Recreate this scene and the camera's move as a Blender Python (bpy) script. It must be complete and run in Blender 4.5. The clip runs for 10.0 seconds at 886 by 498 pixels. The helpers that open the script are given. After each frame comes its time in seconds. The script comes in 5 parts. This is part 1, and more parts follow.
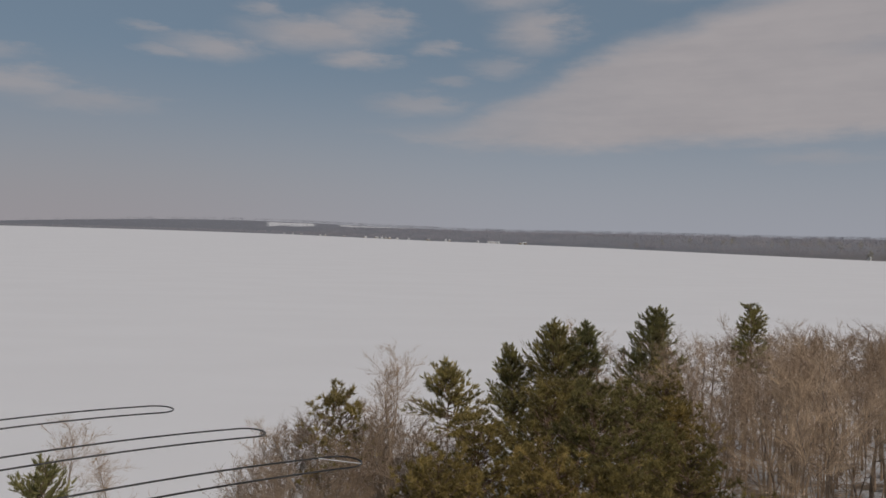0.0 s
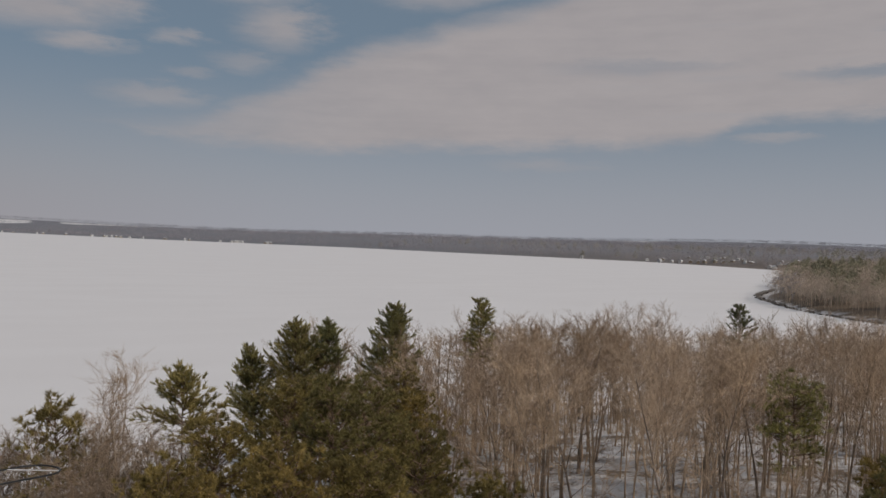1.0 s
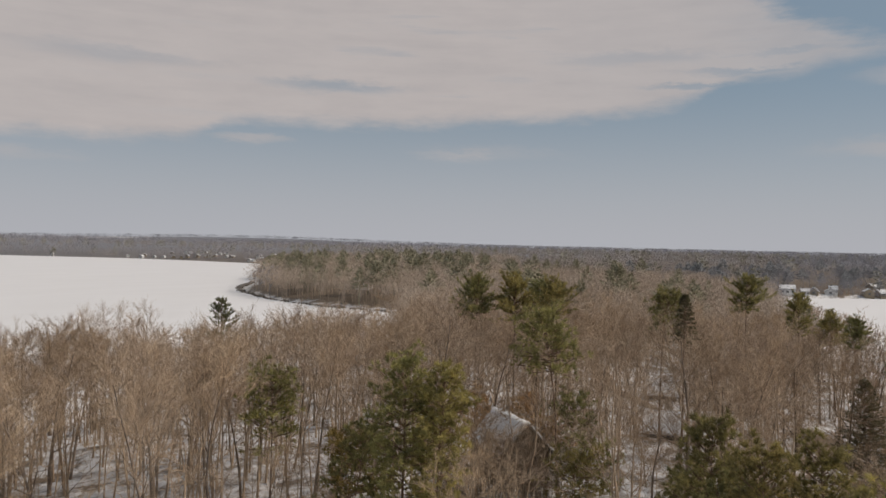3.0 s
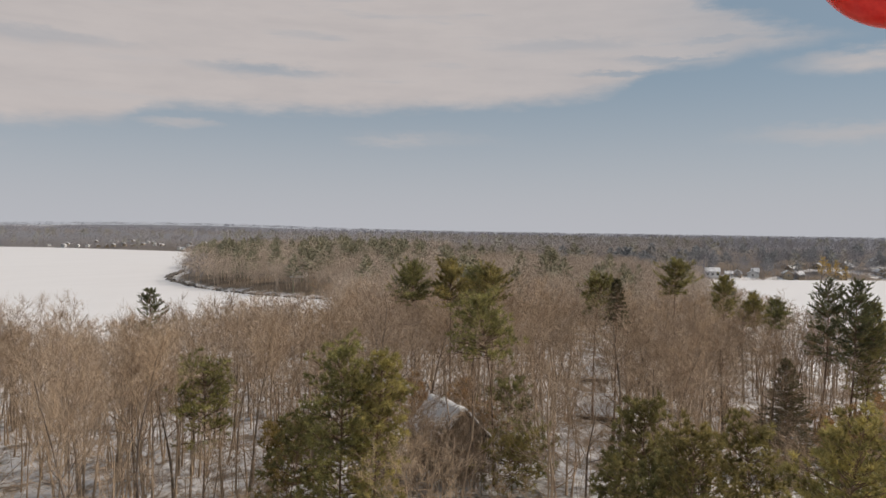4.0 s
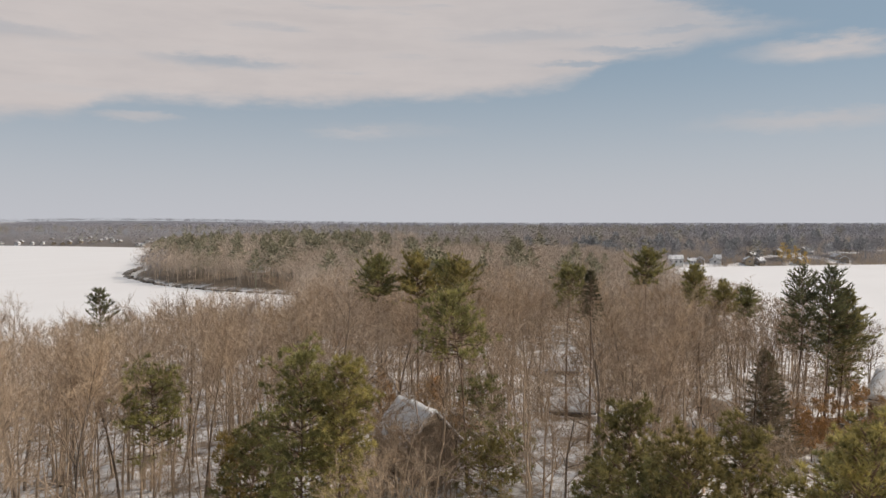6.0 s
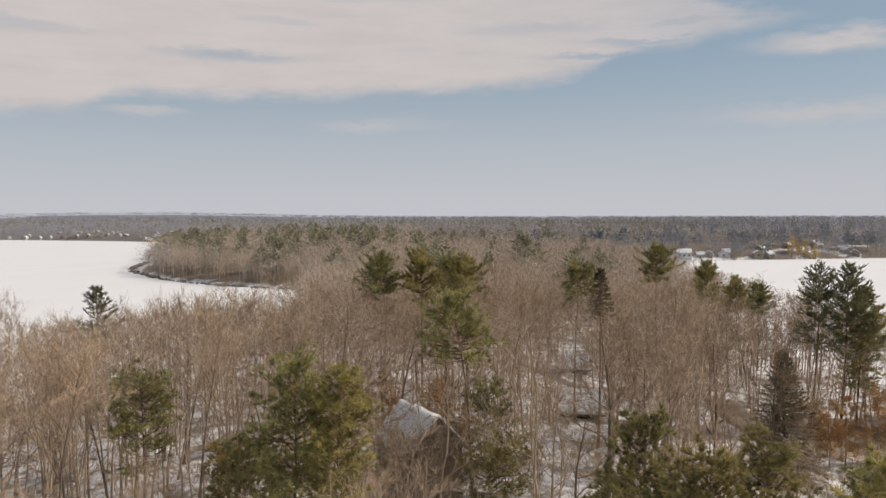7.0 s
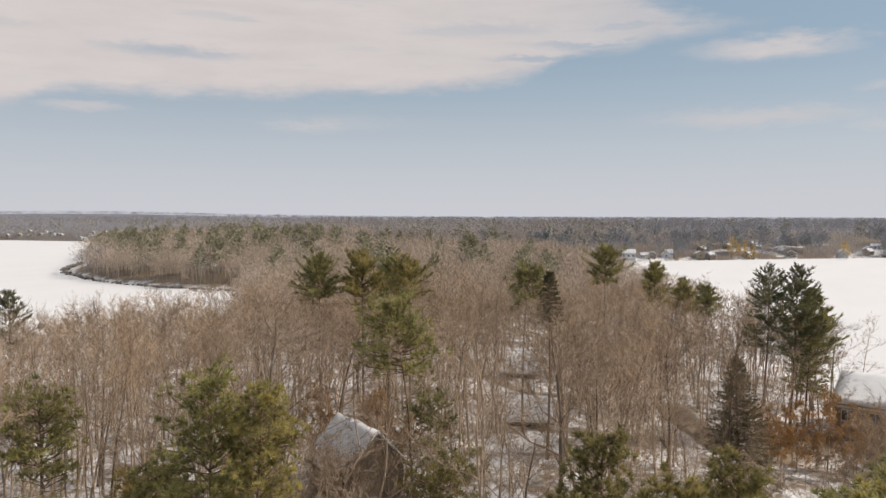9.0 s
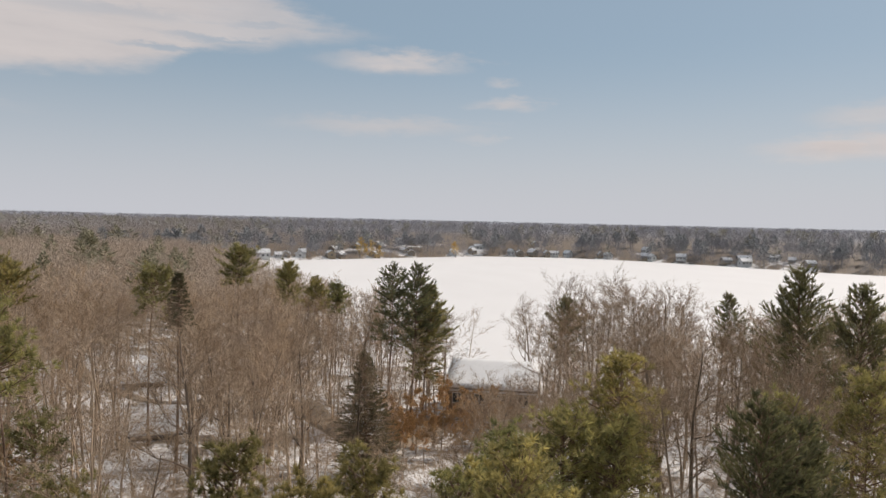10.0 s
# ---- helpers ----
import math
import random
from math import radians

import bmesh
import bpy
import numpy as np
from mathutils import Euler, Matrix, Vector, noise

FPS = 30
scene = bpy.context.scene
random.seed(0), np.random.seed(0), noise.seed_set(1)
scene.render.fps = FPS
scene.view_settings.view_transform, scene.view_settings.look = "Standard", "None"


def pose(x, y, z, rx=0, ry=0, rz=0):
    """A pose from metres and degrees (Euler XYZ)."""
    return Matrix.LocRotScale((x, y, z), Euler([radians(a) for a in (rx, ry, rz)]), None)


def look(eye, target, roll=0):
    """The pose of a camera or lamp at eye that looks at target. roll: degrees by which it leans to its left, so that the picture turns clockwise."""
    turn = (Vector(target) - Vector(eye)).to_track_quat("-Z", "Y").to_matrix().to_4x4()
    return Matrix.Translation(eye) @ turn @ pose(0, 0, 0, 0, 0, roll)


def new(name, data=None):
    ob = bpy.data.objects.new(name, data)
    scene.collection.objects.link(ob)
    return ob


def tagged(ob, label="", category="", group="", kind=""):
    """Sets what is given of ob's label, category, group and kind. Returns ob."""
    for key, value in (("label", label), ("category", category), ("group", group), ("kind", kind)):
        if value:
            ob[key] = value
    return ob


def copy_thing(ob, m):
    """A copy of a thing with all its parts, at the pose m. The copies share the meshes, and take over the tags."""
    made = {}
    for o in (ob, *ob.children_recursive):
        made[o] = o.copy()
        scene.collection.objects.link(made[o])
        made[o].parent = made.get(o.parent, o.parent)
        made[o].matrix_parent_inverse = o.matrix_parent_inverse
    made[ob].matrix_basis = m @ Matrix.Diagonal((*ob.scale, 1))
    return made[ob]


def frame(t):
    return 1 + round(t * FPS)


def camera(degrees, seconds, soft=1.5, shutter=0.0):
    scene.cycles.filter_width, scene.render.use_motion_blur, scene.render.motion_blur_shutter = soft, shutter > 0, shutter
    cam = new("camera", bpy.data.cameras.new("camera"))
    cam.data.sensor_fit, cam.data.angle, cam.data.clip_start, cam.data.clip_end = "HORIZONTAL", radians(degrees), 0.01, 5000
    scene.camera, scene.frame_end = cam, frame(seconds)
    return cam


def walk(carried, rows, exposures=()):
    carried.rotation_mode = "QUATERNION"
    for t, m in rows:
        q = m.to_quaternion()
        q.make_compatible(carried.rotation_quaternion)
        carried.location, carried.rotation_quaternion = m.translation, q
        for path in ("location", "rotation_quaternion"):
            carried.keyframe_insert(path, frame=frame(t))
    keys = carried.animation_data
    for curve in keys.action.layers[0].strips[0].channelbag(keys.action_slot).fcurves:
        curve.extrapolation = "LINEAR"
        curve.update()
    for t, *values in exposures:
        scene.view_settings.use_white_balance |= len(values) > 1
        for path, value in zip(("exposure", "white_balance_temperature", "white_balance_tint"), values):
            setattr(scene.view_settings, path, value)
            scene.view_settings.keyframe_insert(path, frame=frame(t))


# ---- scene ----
cam = camera(60.33, 10.0, soft=1.5)
# seconds, x, y, z, pitch, roll, heading
PATH = [
    (0, 0.00, -0.00, 28.00, -1.44, -1.30, 0.00),
    (0.5, 0.30, -0.27, 27.97, -1.13, -1.51, -9.86),
    (1, 0.37, -0.27, 27.88, -0.98, -1.67, -18.90),
    (1.5, 0.44, -0.21, 27.65, -0.53, -1.28, -24.45),
    (2, 0.57, -0.21, 27.64, -1.05, -0.98, -31.36),
    (2.5, 0.81, -0.08, 27.69, -0.65, -1.32, -41.57),
    (3, 0.97, 0.27, 27.86, -0.34, -1.31, -56.37),
    (3.2, 1.02, 0.34, 27.91, -0.39, -1.28, -59.75),
    (4.3, 1.32, 0.57, 27.98, -1.54, -0.78, -61.94),
    (4.5, 1.55, 0.74, 27.99, -1.61, -0.65, -63.15),
    (5, 2.46, 1.27, 27.98, -1.58, -0.33, -64.62),
    (5.5, 3.39, 1.78, 28.01, -1.71, -0.16, -64.27),
    (5.7, 3.71, 1.98, 27.97, -1.75, -0.14, -63.99),
    (6.8, 6.21, 3.01, 28.26, -2.40, 0.16, -63.83),
    (7, 6.65, 3.16, 28.31, -2.41, 0.06, -63.39),
    (7.5, 7.72, 3.60, 28.33, -2.30, 0.01, -62.69),
    (8, 8.78, 4.02, 28.31, -2.08, 0.03, -63.31),
    (8.5, 9.68, 4.31, 28.31, -2.13, 0.01, -64.33),
    (9, 10.52, 4.52, 28.26, -2.39, -0.17, -67.35),
    (9.5, 11.11, 4.59, 28.22, -2.22, -0.75, -79.44),
    (9.8, 11.36, 4.46, 28.25, -2.25, -1.17, -88.64),
    (10, 11.44, 4.60, 28.28, -2.09, -1.32, -94.29),
]
from mathutils.geometry import tessellate_polygon

EXPOSURE = [(0.0, -0.74, 6480, 14), (1.0, -0.71, 6550, 14), (1.5, -0.54, 6600, 14), (2.0, -0.53, 6700, 13), (3.2, -0.28, 6800, 13), (4.5, -0.15, 6800, 13), (6.8, 0.03, 6800, 13), (8.0, 0.12, 6800, 13), (8.5, 0.18, 6800, 13), (9.5, 0.14, 6800, 13), (10.0, 0.08, 6800, 13)]
walk(cam, [(t, pose(x, y, z, 90 + p, r, h)) for t, x, y, z, p, r, h in PATH], EXPOSURE)

# ---- sky and sun ----
SUN_BEARING, SUN_HEIGHT = 142.0, 38.0


class Nodes:
    """Short hand for building node trees."""

    def __init__(self, tree):
        self.tree = tree

    def put(self, socket, value):
        if isinstance(value, bpy.types.NodeSocket):
            self.tree.links.new(value, socket)
        else:
            socket.default_value = value

    def math(self, op, a, b=0.0, c=0.0, clamp=False):
        n = self.tree.nodes.new("ShaderNodeMath")
        n.operation, n.use_clamp = op, clamp
        for s, v in zip(n.inputs, (a, b, c)):
            self.put(s, v)
        return n.outputs[0]

    def vmath(self, op, a, b=(0, 0, 0)):
        n = self.tree.nodes.new("ShaderNodeVectorMath")
        n.operation = op
        self.put(n.inputs[0], a)
        self.put(n.inputs[1], b)
        return n.outputs[0]

    def ramp(self, value, lo, hi, out_lo=0.0, out_hi=1.0):
        n = self.tree.nodes.new("ShaderNodeMapRange")
        n.interpolation_type = "SMOOTHSTEP"
        for s, v in zip(n.inputs[:5], (value, lo, hi, out_lo, out_hi)):
            self.put(s, v)
        return n.outputs[0]

    def mix(self, factor, a, b, blend="MIX"):
        n = self.tree.nodes.new("ShaderNodeMix")
        n.data_type, n.blend_type = "RGBA", blend
        self.put(n.inputs[0], factor)
        self.put(n.inputs[6], a)
        self.put(n.inputs[7], b)
        return n.outputs[2]

    def noise(self, vector, scale, detail=4.0, rough=0.55, distort=0.0):
        n = self.tree.nodes.new("ShaderNodeTexNoise")
        self.put(n.inputs["Vector"], vector)
        for key, v in (("Scale", scale), ("Detail", detail), ("Roughness", rough), ("Distortion", distort)):
            self.put(n.inputs[key], v)
        return n.outputs[0]

    def split(self, vector):
        n = self.tree.nodes.new("ShaderNodeSeparateXYZ")
        self.put(n.inputs[0], vector)
        return n.outputs

    def join(self, x, y, z):
        n = self.tree.nodes.new("ShaderNodeCombineXYZ")
        for s, v in zip(n.inputs, (x, y, z)):
            self.put(s, v)
        return n.outputs[0]


# the long bank of cloud: its under edge and its upper edge (bearing, height in degrees), and how dense it is
BANK_UNDER = [(-10, 8.2), (-5, 7.2), (1, 6.1), (10, 6.0), (19.5, 6.4), (27.5, 6.65), (35.5, 6.9), (38.6, 7.4), (40.6, 8.35), (47, 8.5), (53, 8.6), (59.5, 9.0), (66, 9.3), (70, 9.6), (73.5, 10.2), (75.6, 11.1), (77, 11.75), (81.5, 12.0), (84, 12.6), (88.6, 13.2), (93, 13.9)]
BANK_OVER = [(-10, 7.0), (-5, 7.4), (0.7, 8.2), (4, 9.7), (7, 11.0), (10.6, 12.8), (13.5, 14.1), (17.3, 15.1), (21, 16.2), (26, 17.4), (34, 20.0), (44, 27.0), (66, 27.0), (75, 20.0), (81.5, 15.9), (84.2, 14.7), (88.6, 13.4), (93, 12.6)]
BANK_DENSE = [(-10, 0.0), (-6, 0.25), (0, 0.55), (5, 0.78), (12, 0.95), (20, 1.0), (56, 1.0), (66, 0.95), (74, 0.9), (80, 0.75), (88, 0.62), (95, 0.4)]
# bearing, height, half width, half height, density: single clouds, and (density below 0) thin places in the bank
CLOUDS = [
    (-16.8, 12.55, 3.4, 0.85, 0.8), (-9.8, 13.9, 4.6, 1.15, 0.95), (-6.2, 14.8, 3.0, 1.2, 0.85), (-6.6, 12.3, 2.6, 0.65, 0.85), (-20.4, 12.0, 1.6, 0.45, 0.6), (-13.4, 15.4, 1.7, 0.5, 0.6),
    (-21.2, 13.4, 1.6, 0.4, 0.5), (-29.5, 9.1, 3.2, 0.95, 0.75), (-25.0, 8.2, 4.0, 0.7, 0.55), (-31.0, 10.9, 2.5, 0.5, 0.5), (6.6, 14.6, 2.9, 1.5, 0.9), (4.8, 16.9, 3.4, 0.9, 0.7),
    (-0.4, 13.3, 1.6, 0.5, 0.6), (4.0, 12.0, 2.4, 0.7, 0.5), (-2.2, 9.2, 3.4, 0.75, 0.6), (0.5, 10.9, 1.6, 0.4, 0.45), (18.0, 17.4, 4.0, 1.0, 0.7), (-12, 18.5, 9.0, 1.3, 0.6),
    (90.4, 11.55, 4.6, 0.72, 0.95), (89.6, 6.95, 6.4, 0.62, 0.6), (98.9, 8.75, 2.3, 0.45, 0.7), (98.6, 10.2, 1.2, 0.32, 0.45), (121.4, 5.5, 4.0, 0.85, 1.15), (126.0, 5.7, 4.8, 1.0, 1.15),
    (123.5, 7.5, 3.4, 0.8, 0.65), (97.0, 6.2, 1.6, 0.3, 0.35), (58.0, 6.85, 3.4, 0.35, 0.45), (42.0, 7.35, 2.4, 0.35, 0.6), (26.0, 5.45, 3.4, 0.5, 0.38), (60.0, 6.9, 5.0, 0.6, 0.2),
    (48.0, 11.4, 5.0, 0.55, -0.55), (74.4, 11.55, 3.6, 0.26, -0.6), (78.0, 12.55, 4.4, 0.26, -0.5), (33.0, 12.4, 6.0, 0.6, -0.25), (70.0, 13.6, 6.0, 0.5, -0.25), (81.0, 13.6, 3.0, 0.22, -0.3),
]
world = bpy.data.worlds.new("winter_sky")
scene.world = world
world.use_nodes = True
world.node_tree.nodes.clear()
W = Nodes(world.node_tree)
sky = W.tree.nodes.new("ShaderNodeTexSky")
sky.sky_type, sky.sun_disc = "NISHITA", False
sky.sun_elevation, sky.sun_rotation = radians(SUN_HEIGHT), radians(SUN_BEARING)
sky.altitude, sky.air_density, sky.dust_density, sky.ozone_density = 100, 1.0, 0.5, 1.6
way = W.tree.nodes.new("ShaderNodeTexCoord").outputs["Generated"]
dx, dy, dz = W.split(way)
bearing = W.math("MULTIPLY", W.math("ARCTAN2", dx, dy), 180 / math.pi)
height = W.math("MULTIPLY", W.math("ARCSINE", dz), 180 / math.pi)
up = W.math("MAXIMUM", dz, 0.03)
layer = W.join(W.math("DIVIDE", dx, up), W.math("DIVIDE", dy, up), 0.0)
wide = W.math("SUBTRACT", W.noise(layer, 0.55, 6, 0.6), 0.5)
fine = W.math("SUBTRACT", W.noise(layer, 2.2, 5, 0.62), 0.5)
flat_way = W.join(W.math("MULTIPLY", bearing, 0.10), W.math("MULTIPLY", height, 0.34), 0.0)
lump = W.math("SUBTRACT", W.noise(flat_way, 1.5, 5, 0.55), 0.5)
billow = W.math("SUBTRACT", W.noise(flat_way, 5.5, 5, 0.6), 0.5)
streak = W.math("SUBTRACT", W.noise(W.join(W.math("MULTIPLY", bearing, 0.055), W.math("MULTIPLY", height, 0.75), 3.0), 1.6, 5, 0.55), 0.5)
side = W.math("SUBTRACT", W.noise(W.vmath("ADD", flat_way, (7, 3, 5)), 2.2, 5, 0.6), 0.5)
drift_b = W.math("MULTIPLY_ADD", side, 4.8, W.math("MULTIPLY_ADD", billow, 2.4, bearing))
drift_h = W.math("MULTIPLY_ADD", lump, 1.2, W.math("MULTIPLY_ADD", billow, 1.1, height))


def edge_line(points, lo, hi):
    """A smooth line through (bearing, value) points; the answer lies between lo and hi."""
    curve = W.tree.nodes.new("ShaderNodeFloatCurve")
    W.put(curve.inputs["Value"], W.math("MULTIPLY_ADD", drift_b, 1 / 120, 15 / 120, clamp=True))
    line = curve.mapping.curves[0].points
    for p, (b, v) in zip((line[0], line[1]), (points[0], points[-1])):
        p.location = ((b + 15) / 120, (v - lo) / (hi - lo))
    for b, v in points[1:-1]:
        line.new((b + 15) / 120, (v - lo) / (hi - lo))
    for p in line:
        p.handle_type = "AUTO_CLAMPED"
    curve.mapping.update()
    return W.math("MULTIPLY_ADD", curve.outputs[0], hi - lo, lo)


above = W.math("SUBTRACT", drift_h, edge_line(BANK_UNDER, 0, 30))
below = W.math("SUBTRACT", edge_line(BANK_OVER, 0, 30), drift_h)
within = W.math("MINIMUM", W.ramp(above, -0.55, 1.0), W.ramp(below, -0.6, 1.6))
in_reach = W.math("MULTIPLY", W.ramp(bearing, -11, -6), W.ramp(bearing, 93, 87))
cover = W.math("MULTIPLY", W.math("MULTIPLY", within, in_reach), edge_line(BANK_DENSE, 0, 1))
thin = 0.0
for b, e, bw, ew, dens in CLOUDS:
    u = W.math("DIVIDE", W.math("SUBTRACT", drift_b, b), bw)
    v = W.math("DIVIDE", W.math("SUBTRACT", drift_h, e), ew)
    d = W.math("SQRT", W.math("ADD", W.math("MULTIPLY", u, u), W.math("MULTIPLY", v, v)))
    d = W.math("ADD", d, W.math("MULTIPLY_ADD", side, 0.5, W.math("MULTIPLY", billow, 0.6)))
    if dens > 0:
        cover = W.math("MAXIMUM", cover, W.ramp(d, 1.6, 0.1, 0.0, dens * 0.9))
    else:
        thin = W.math("MAXIMUM", thin, W.ramp(d, 1.4, 0.2, 0.0, -dens))
veil = W.math("MULTIPLY", W.ramp(W.math("MULTIPLY_ADD", lump, 0.5, streak), 0.06, 0.34, 0.0, 0.42), W.ramp(bearing, 22, 60))
cover = W.math("MULTIPLY", cover, W.math("SUBTRACT", 1.0, W.math("MAXIMUM", thin, veil)))
# beyond the drifting clouds the same broken cover goes on all round
out_view = W.math("MULTIPLY", W.ramp(height, 19.0, 26.0), W.ramp(W.math("ADD", wide, W.math("MULTIPLY", fine, 0.4)), -0.08, 0.12, 0.0, 0.85))
cover = W.math("MAXIMUM", cover, out_view)
shade = W.ramp(W.math("ADD", W.math("MULTIPLY", streak, 0.7), W.math("MULTIPLY_ADD", billow, 0.3, W.math("MULTIPLY", lump, 1.0))), -0.7, 0.7)
cloud = W.mix(shade, (0.515, 0.492, 0.496, 1), (0.645, 0.605, 0.592, 1))
clear = W.mix(1.0, sky.outputs[0], (0.080, 0.080, 0.080, 1), "MULTIPLY")
clear = W.mix(0.72, clear, (0.272, 0.374, 0.460, 1))
haze = W.ramp(height, 13.5, -2.0, 0.0, 1.0)
clear = W.mix(haze, clear, W.mix(W.ramp(bearing, -32.0, 14.0), (0.50, 0.48, 0.50, 1), (0.515, 0.545, 0.602, 1)))
final = W.mix(W.math("MULTIPLY", cover, 0.92), clear, cloud)
background = W.tree.nodes.new("ShaderNodeBackground")
W.tree.links.new(final, background.inputs[0])
background.inputs[1].default_value = 1.0
W.tree.links.new(background.outputs[0], W.tree.nodes.new("ShaderNodeOutputWorld").inputs[0])

sun = new("sun", bpy.data.lights.new("sun", "SUN"))
sun.data.energy, sun.data.angle, sun.data.color = 3.4, radians(0.8), (1.0, 0.93, 0.84)
sb, se = radians(SUN_BEARING), radians(SUN_HEIGHT)
sun.matrix_world = look((math.sin(sb) * math.cos(se) * 200, math.cos(sb) * math.cos(se) * 200, math.sin(se) * 200), (0, 0, 0))


# ---- materials ----
def material(name, rough=0.8):
    m = bpy.data.materials.new(name)
    m.use_nodes = True
    n = Nodes(m.node_tree)
    bsdf = m.node_tree.nodes["Principled BSDF"]
    bsdf.inputs["Roughness"].default_value = rough
    bsdf.inputs["Specular IOR Level"].default_value = 0.3
    return m, n, bsdf


def position(n):
    return n.tree.nodes.new("ShaderNodeNewGeometry").outputs["Position"]


def local(n):
    return n.tree.nodes.new("ShaderNodeTexCoord").outputs["Object"]


def relief(n, bsdf, value, strength, distance):
    b = n.tree.nodes.new("ShaderNodeBump")
    b.inputs["Strength"].default_value, b.inputs["Distance"].default_value = strength, distance
    n.put(b.inputs["Height"], value)
    n.put(bsdf.inputs["Normal"], b.outputs[0])


def worn(name, dark, light, scale, rough=0.85, bump=0.4, deep=0.02, stretch=(1, 1, 1), each=0.0, island=0.0):
    """A surface that varies at two scales between two colours, and a little from thing to thing."""
    m, n, bsdf = material(name, rough)
    p = n.vmath("MULTIPLY", local(n), stretch)
    grain = n.noise(p, scale, 5, 0.6)
    broad = n.noise(p, scale * 0.13, 3, 0.5)
    c = n.mix(n.ramp(n.math("MULTIPLY_ADD", broad, 0.6, n.math("MULTIPLY", grain, 0.5)), 0.35, 0.75), (*dark, 1), (*light, 1))
    if each:
        r = n.tree.nodes.new("ShaderNodeObjectInfo").outputs["Random"]
        c = n.mix(1.0, c, n.mix(r, (1 - each, 1 - each, 1 - each * 0.8, 1), (1 + each, 1 + each * 0.9, 1 + each * 0.6, 1)), "MULTIPLY")
    if island:
        r = n.tree.nodes.new("ShaderNodeNewGeometry").outputs["Random Per Island"]
        c = n.mix(1.0, c, n.mix(r, (1 - island, 1 - island, 1 - island, 1), (1 + island, 1 + island, 1 + island, 1)), "MULTIPLY")
    n.put(bsdf.inputs["Base Color"], c)
    if bump:
        relief(n, bsdf, grain, bump, deep)
    return m


BARK = worn("grey_brown_bark", (0.165, 0.128, 0.096), (0.380, 0.298, 0.224), 6.0, 0.9, 0.6, 0.02, (1, 1, 0.25), each=0.22)
TWIG = worn("bare_twigs", (0.392, 0.292, 0.204), (0.570, 0.436, 0.312), 0.5, 0.9, 0.0, each=0.22)
OAK_BARK = worn("dark_oak_bark", (0.100, 0.076, 0.056), (0.240, 0.182, 0.132), 6.0, 0.9, 0.6, 0.02, (1, 1, 0.25), each=0.15)
# darker copy of TWIG: for the old oaks, and the bank's dimness painted in
DARK_TWIG = worn("dark_brown_twigs", (0.300, 0.216, 0.142), (0.435, 0.320, 0.216), 0.5, 0.9, 0.0, each=0.15)
PINE_BARK = worn("reddish_pine_bark", (0.13, 0.085, 0.06), (0.30, 0.20, 0.14), 7.0, 0.9, 0.6, 0.02, (1, 1, 0.3), each=0.12)
RUST_LEAF = worn("rust_brown_dead_leaves", (0.44, 0.270, 0.125), (0.60, 0.385, 0.190), 3.0, 0.8, 0.0, each=0.15)
WILLOW = worn("yellow_willow_twigs", (0.58, 0.40, 0.13), (0.75, 0.55, 0.22), 2.0, 0.85, 0.0)
ROCK = worn("shore_rock", (0.10, 0.085, 0.07), (0.24, 0.21, 0.18), 0.6, 0.9, 0.5, 0.1, island=0.3)
LOGS = worn("log_wall", (0.19, 0.115, 0.07), (0.34, 0.22, 0.14), 4.0, 0.7, 0.4, 0.01, (0.2, 0.2, 1))
WHITE_WALL = worn("white_clapboard", (0.66, 0.65, 0.63), (0.80, 0.79, 0.77), 2.0, 0.6, 0.2, 0.01, (0.3, 0.3, 3), each=0.12)
TAN_WALL = worn("tan_siding", (0.30, 0.24, 0.17), (0.44, 0.36, 0.26), 2.0, 0.7, 0.2, 0.01, (0.3, 0.3, 3), each=0.2)
TRIM = worn("pale_trim", (0.55, 0.53, 0.50), (0.70, 0.68, 0.65), 5.0, 0.6, 0.1, 0.003)
ASPHALT = worn("wet_driveway", (0.16, 0.120, 0.085), (0.28, 0.215, 0.155), 1.5, 0.75, 0.4, 0.02)
SHINGLE = worn("roof_shingles", (0.06, 0.06, 0.065), (0.14, 0.135, 0.135), 5.0, 0.9, 0.5, 0.01, each=0.2)
BLUE_ROOF = worn("blue_grey_sheet_roof", (0.20, 0.25, 0.33), (0.34, 0.40, 0.48), 2.0, 0.5, 0.1, 0.005)
BLACK_TUBE = worn("black_glass_fibre_tube", (0.018, 0.017, 0.017), (0.04, 0.038, 0.036), 8.0, 0.45, 0.1, 0.002)
WHITE_TUBE = worn("white_plastic_spreader", (0.60, 0.59, 0.57), (0.74, 0.73, 0.71), 8.0, 0.45, 0.05, 0.001)
STEEL = worn("galvanised_steel", (0.36, 0.36, 0.36), (0.52, 0.52, 0.52), 9.0, 0.5, 0.1, 0.002)
POST = worn("weathered_post", (0.30, 0.26, 0.21), (0.46, 0.41, 0.34), 6.0, 0.9, 0.3, 0.005)
# haze put into the colour of the bare woods past 400 m
HAZY = worn("haze_grey_woods", (0.352, 0.310, 0.284), (0.442, 0.393, 0.364), 0.01, 0.95, 0.0, island=0.1)
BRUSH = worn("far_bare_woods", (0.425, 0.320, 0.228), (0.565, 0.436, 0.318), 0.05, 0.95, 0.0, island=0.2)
# bay bank, far shore and hills: haze painted in as blue-grey
BANK_WOODS = worn("haze_blue_bank_woods", (0.300, 0.286, 0.302), (0.388, 0.372, 0.392), 0.01, 0.95, 0.0, island=0.12)
BANK_PINES = worn("haze_blue_bank_pines", (0.305, 0.312, 0.318), (0.370, 0.376, 0.380), 0.02, 0.95, 0.0, island=0.12)
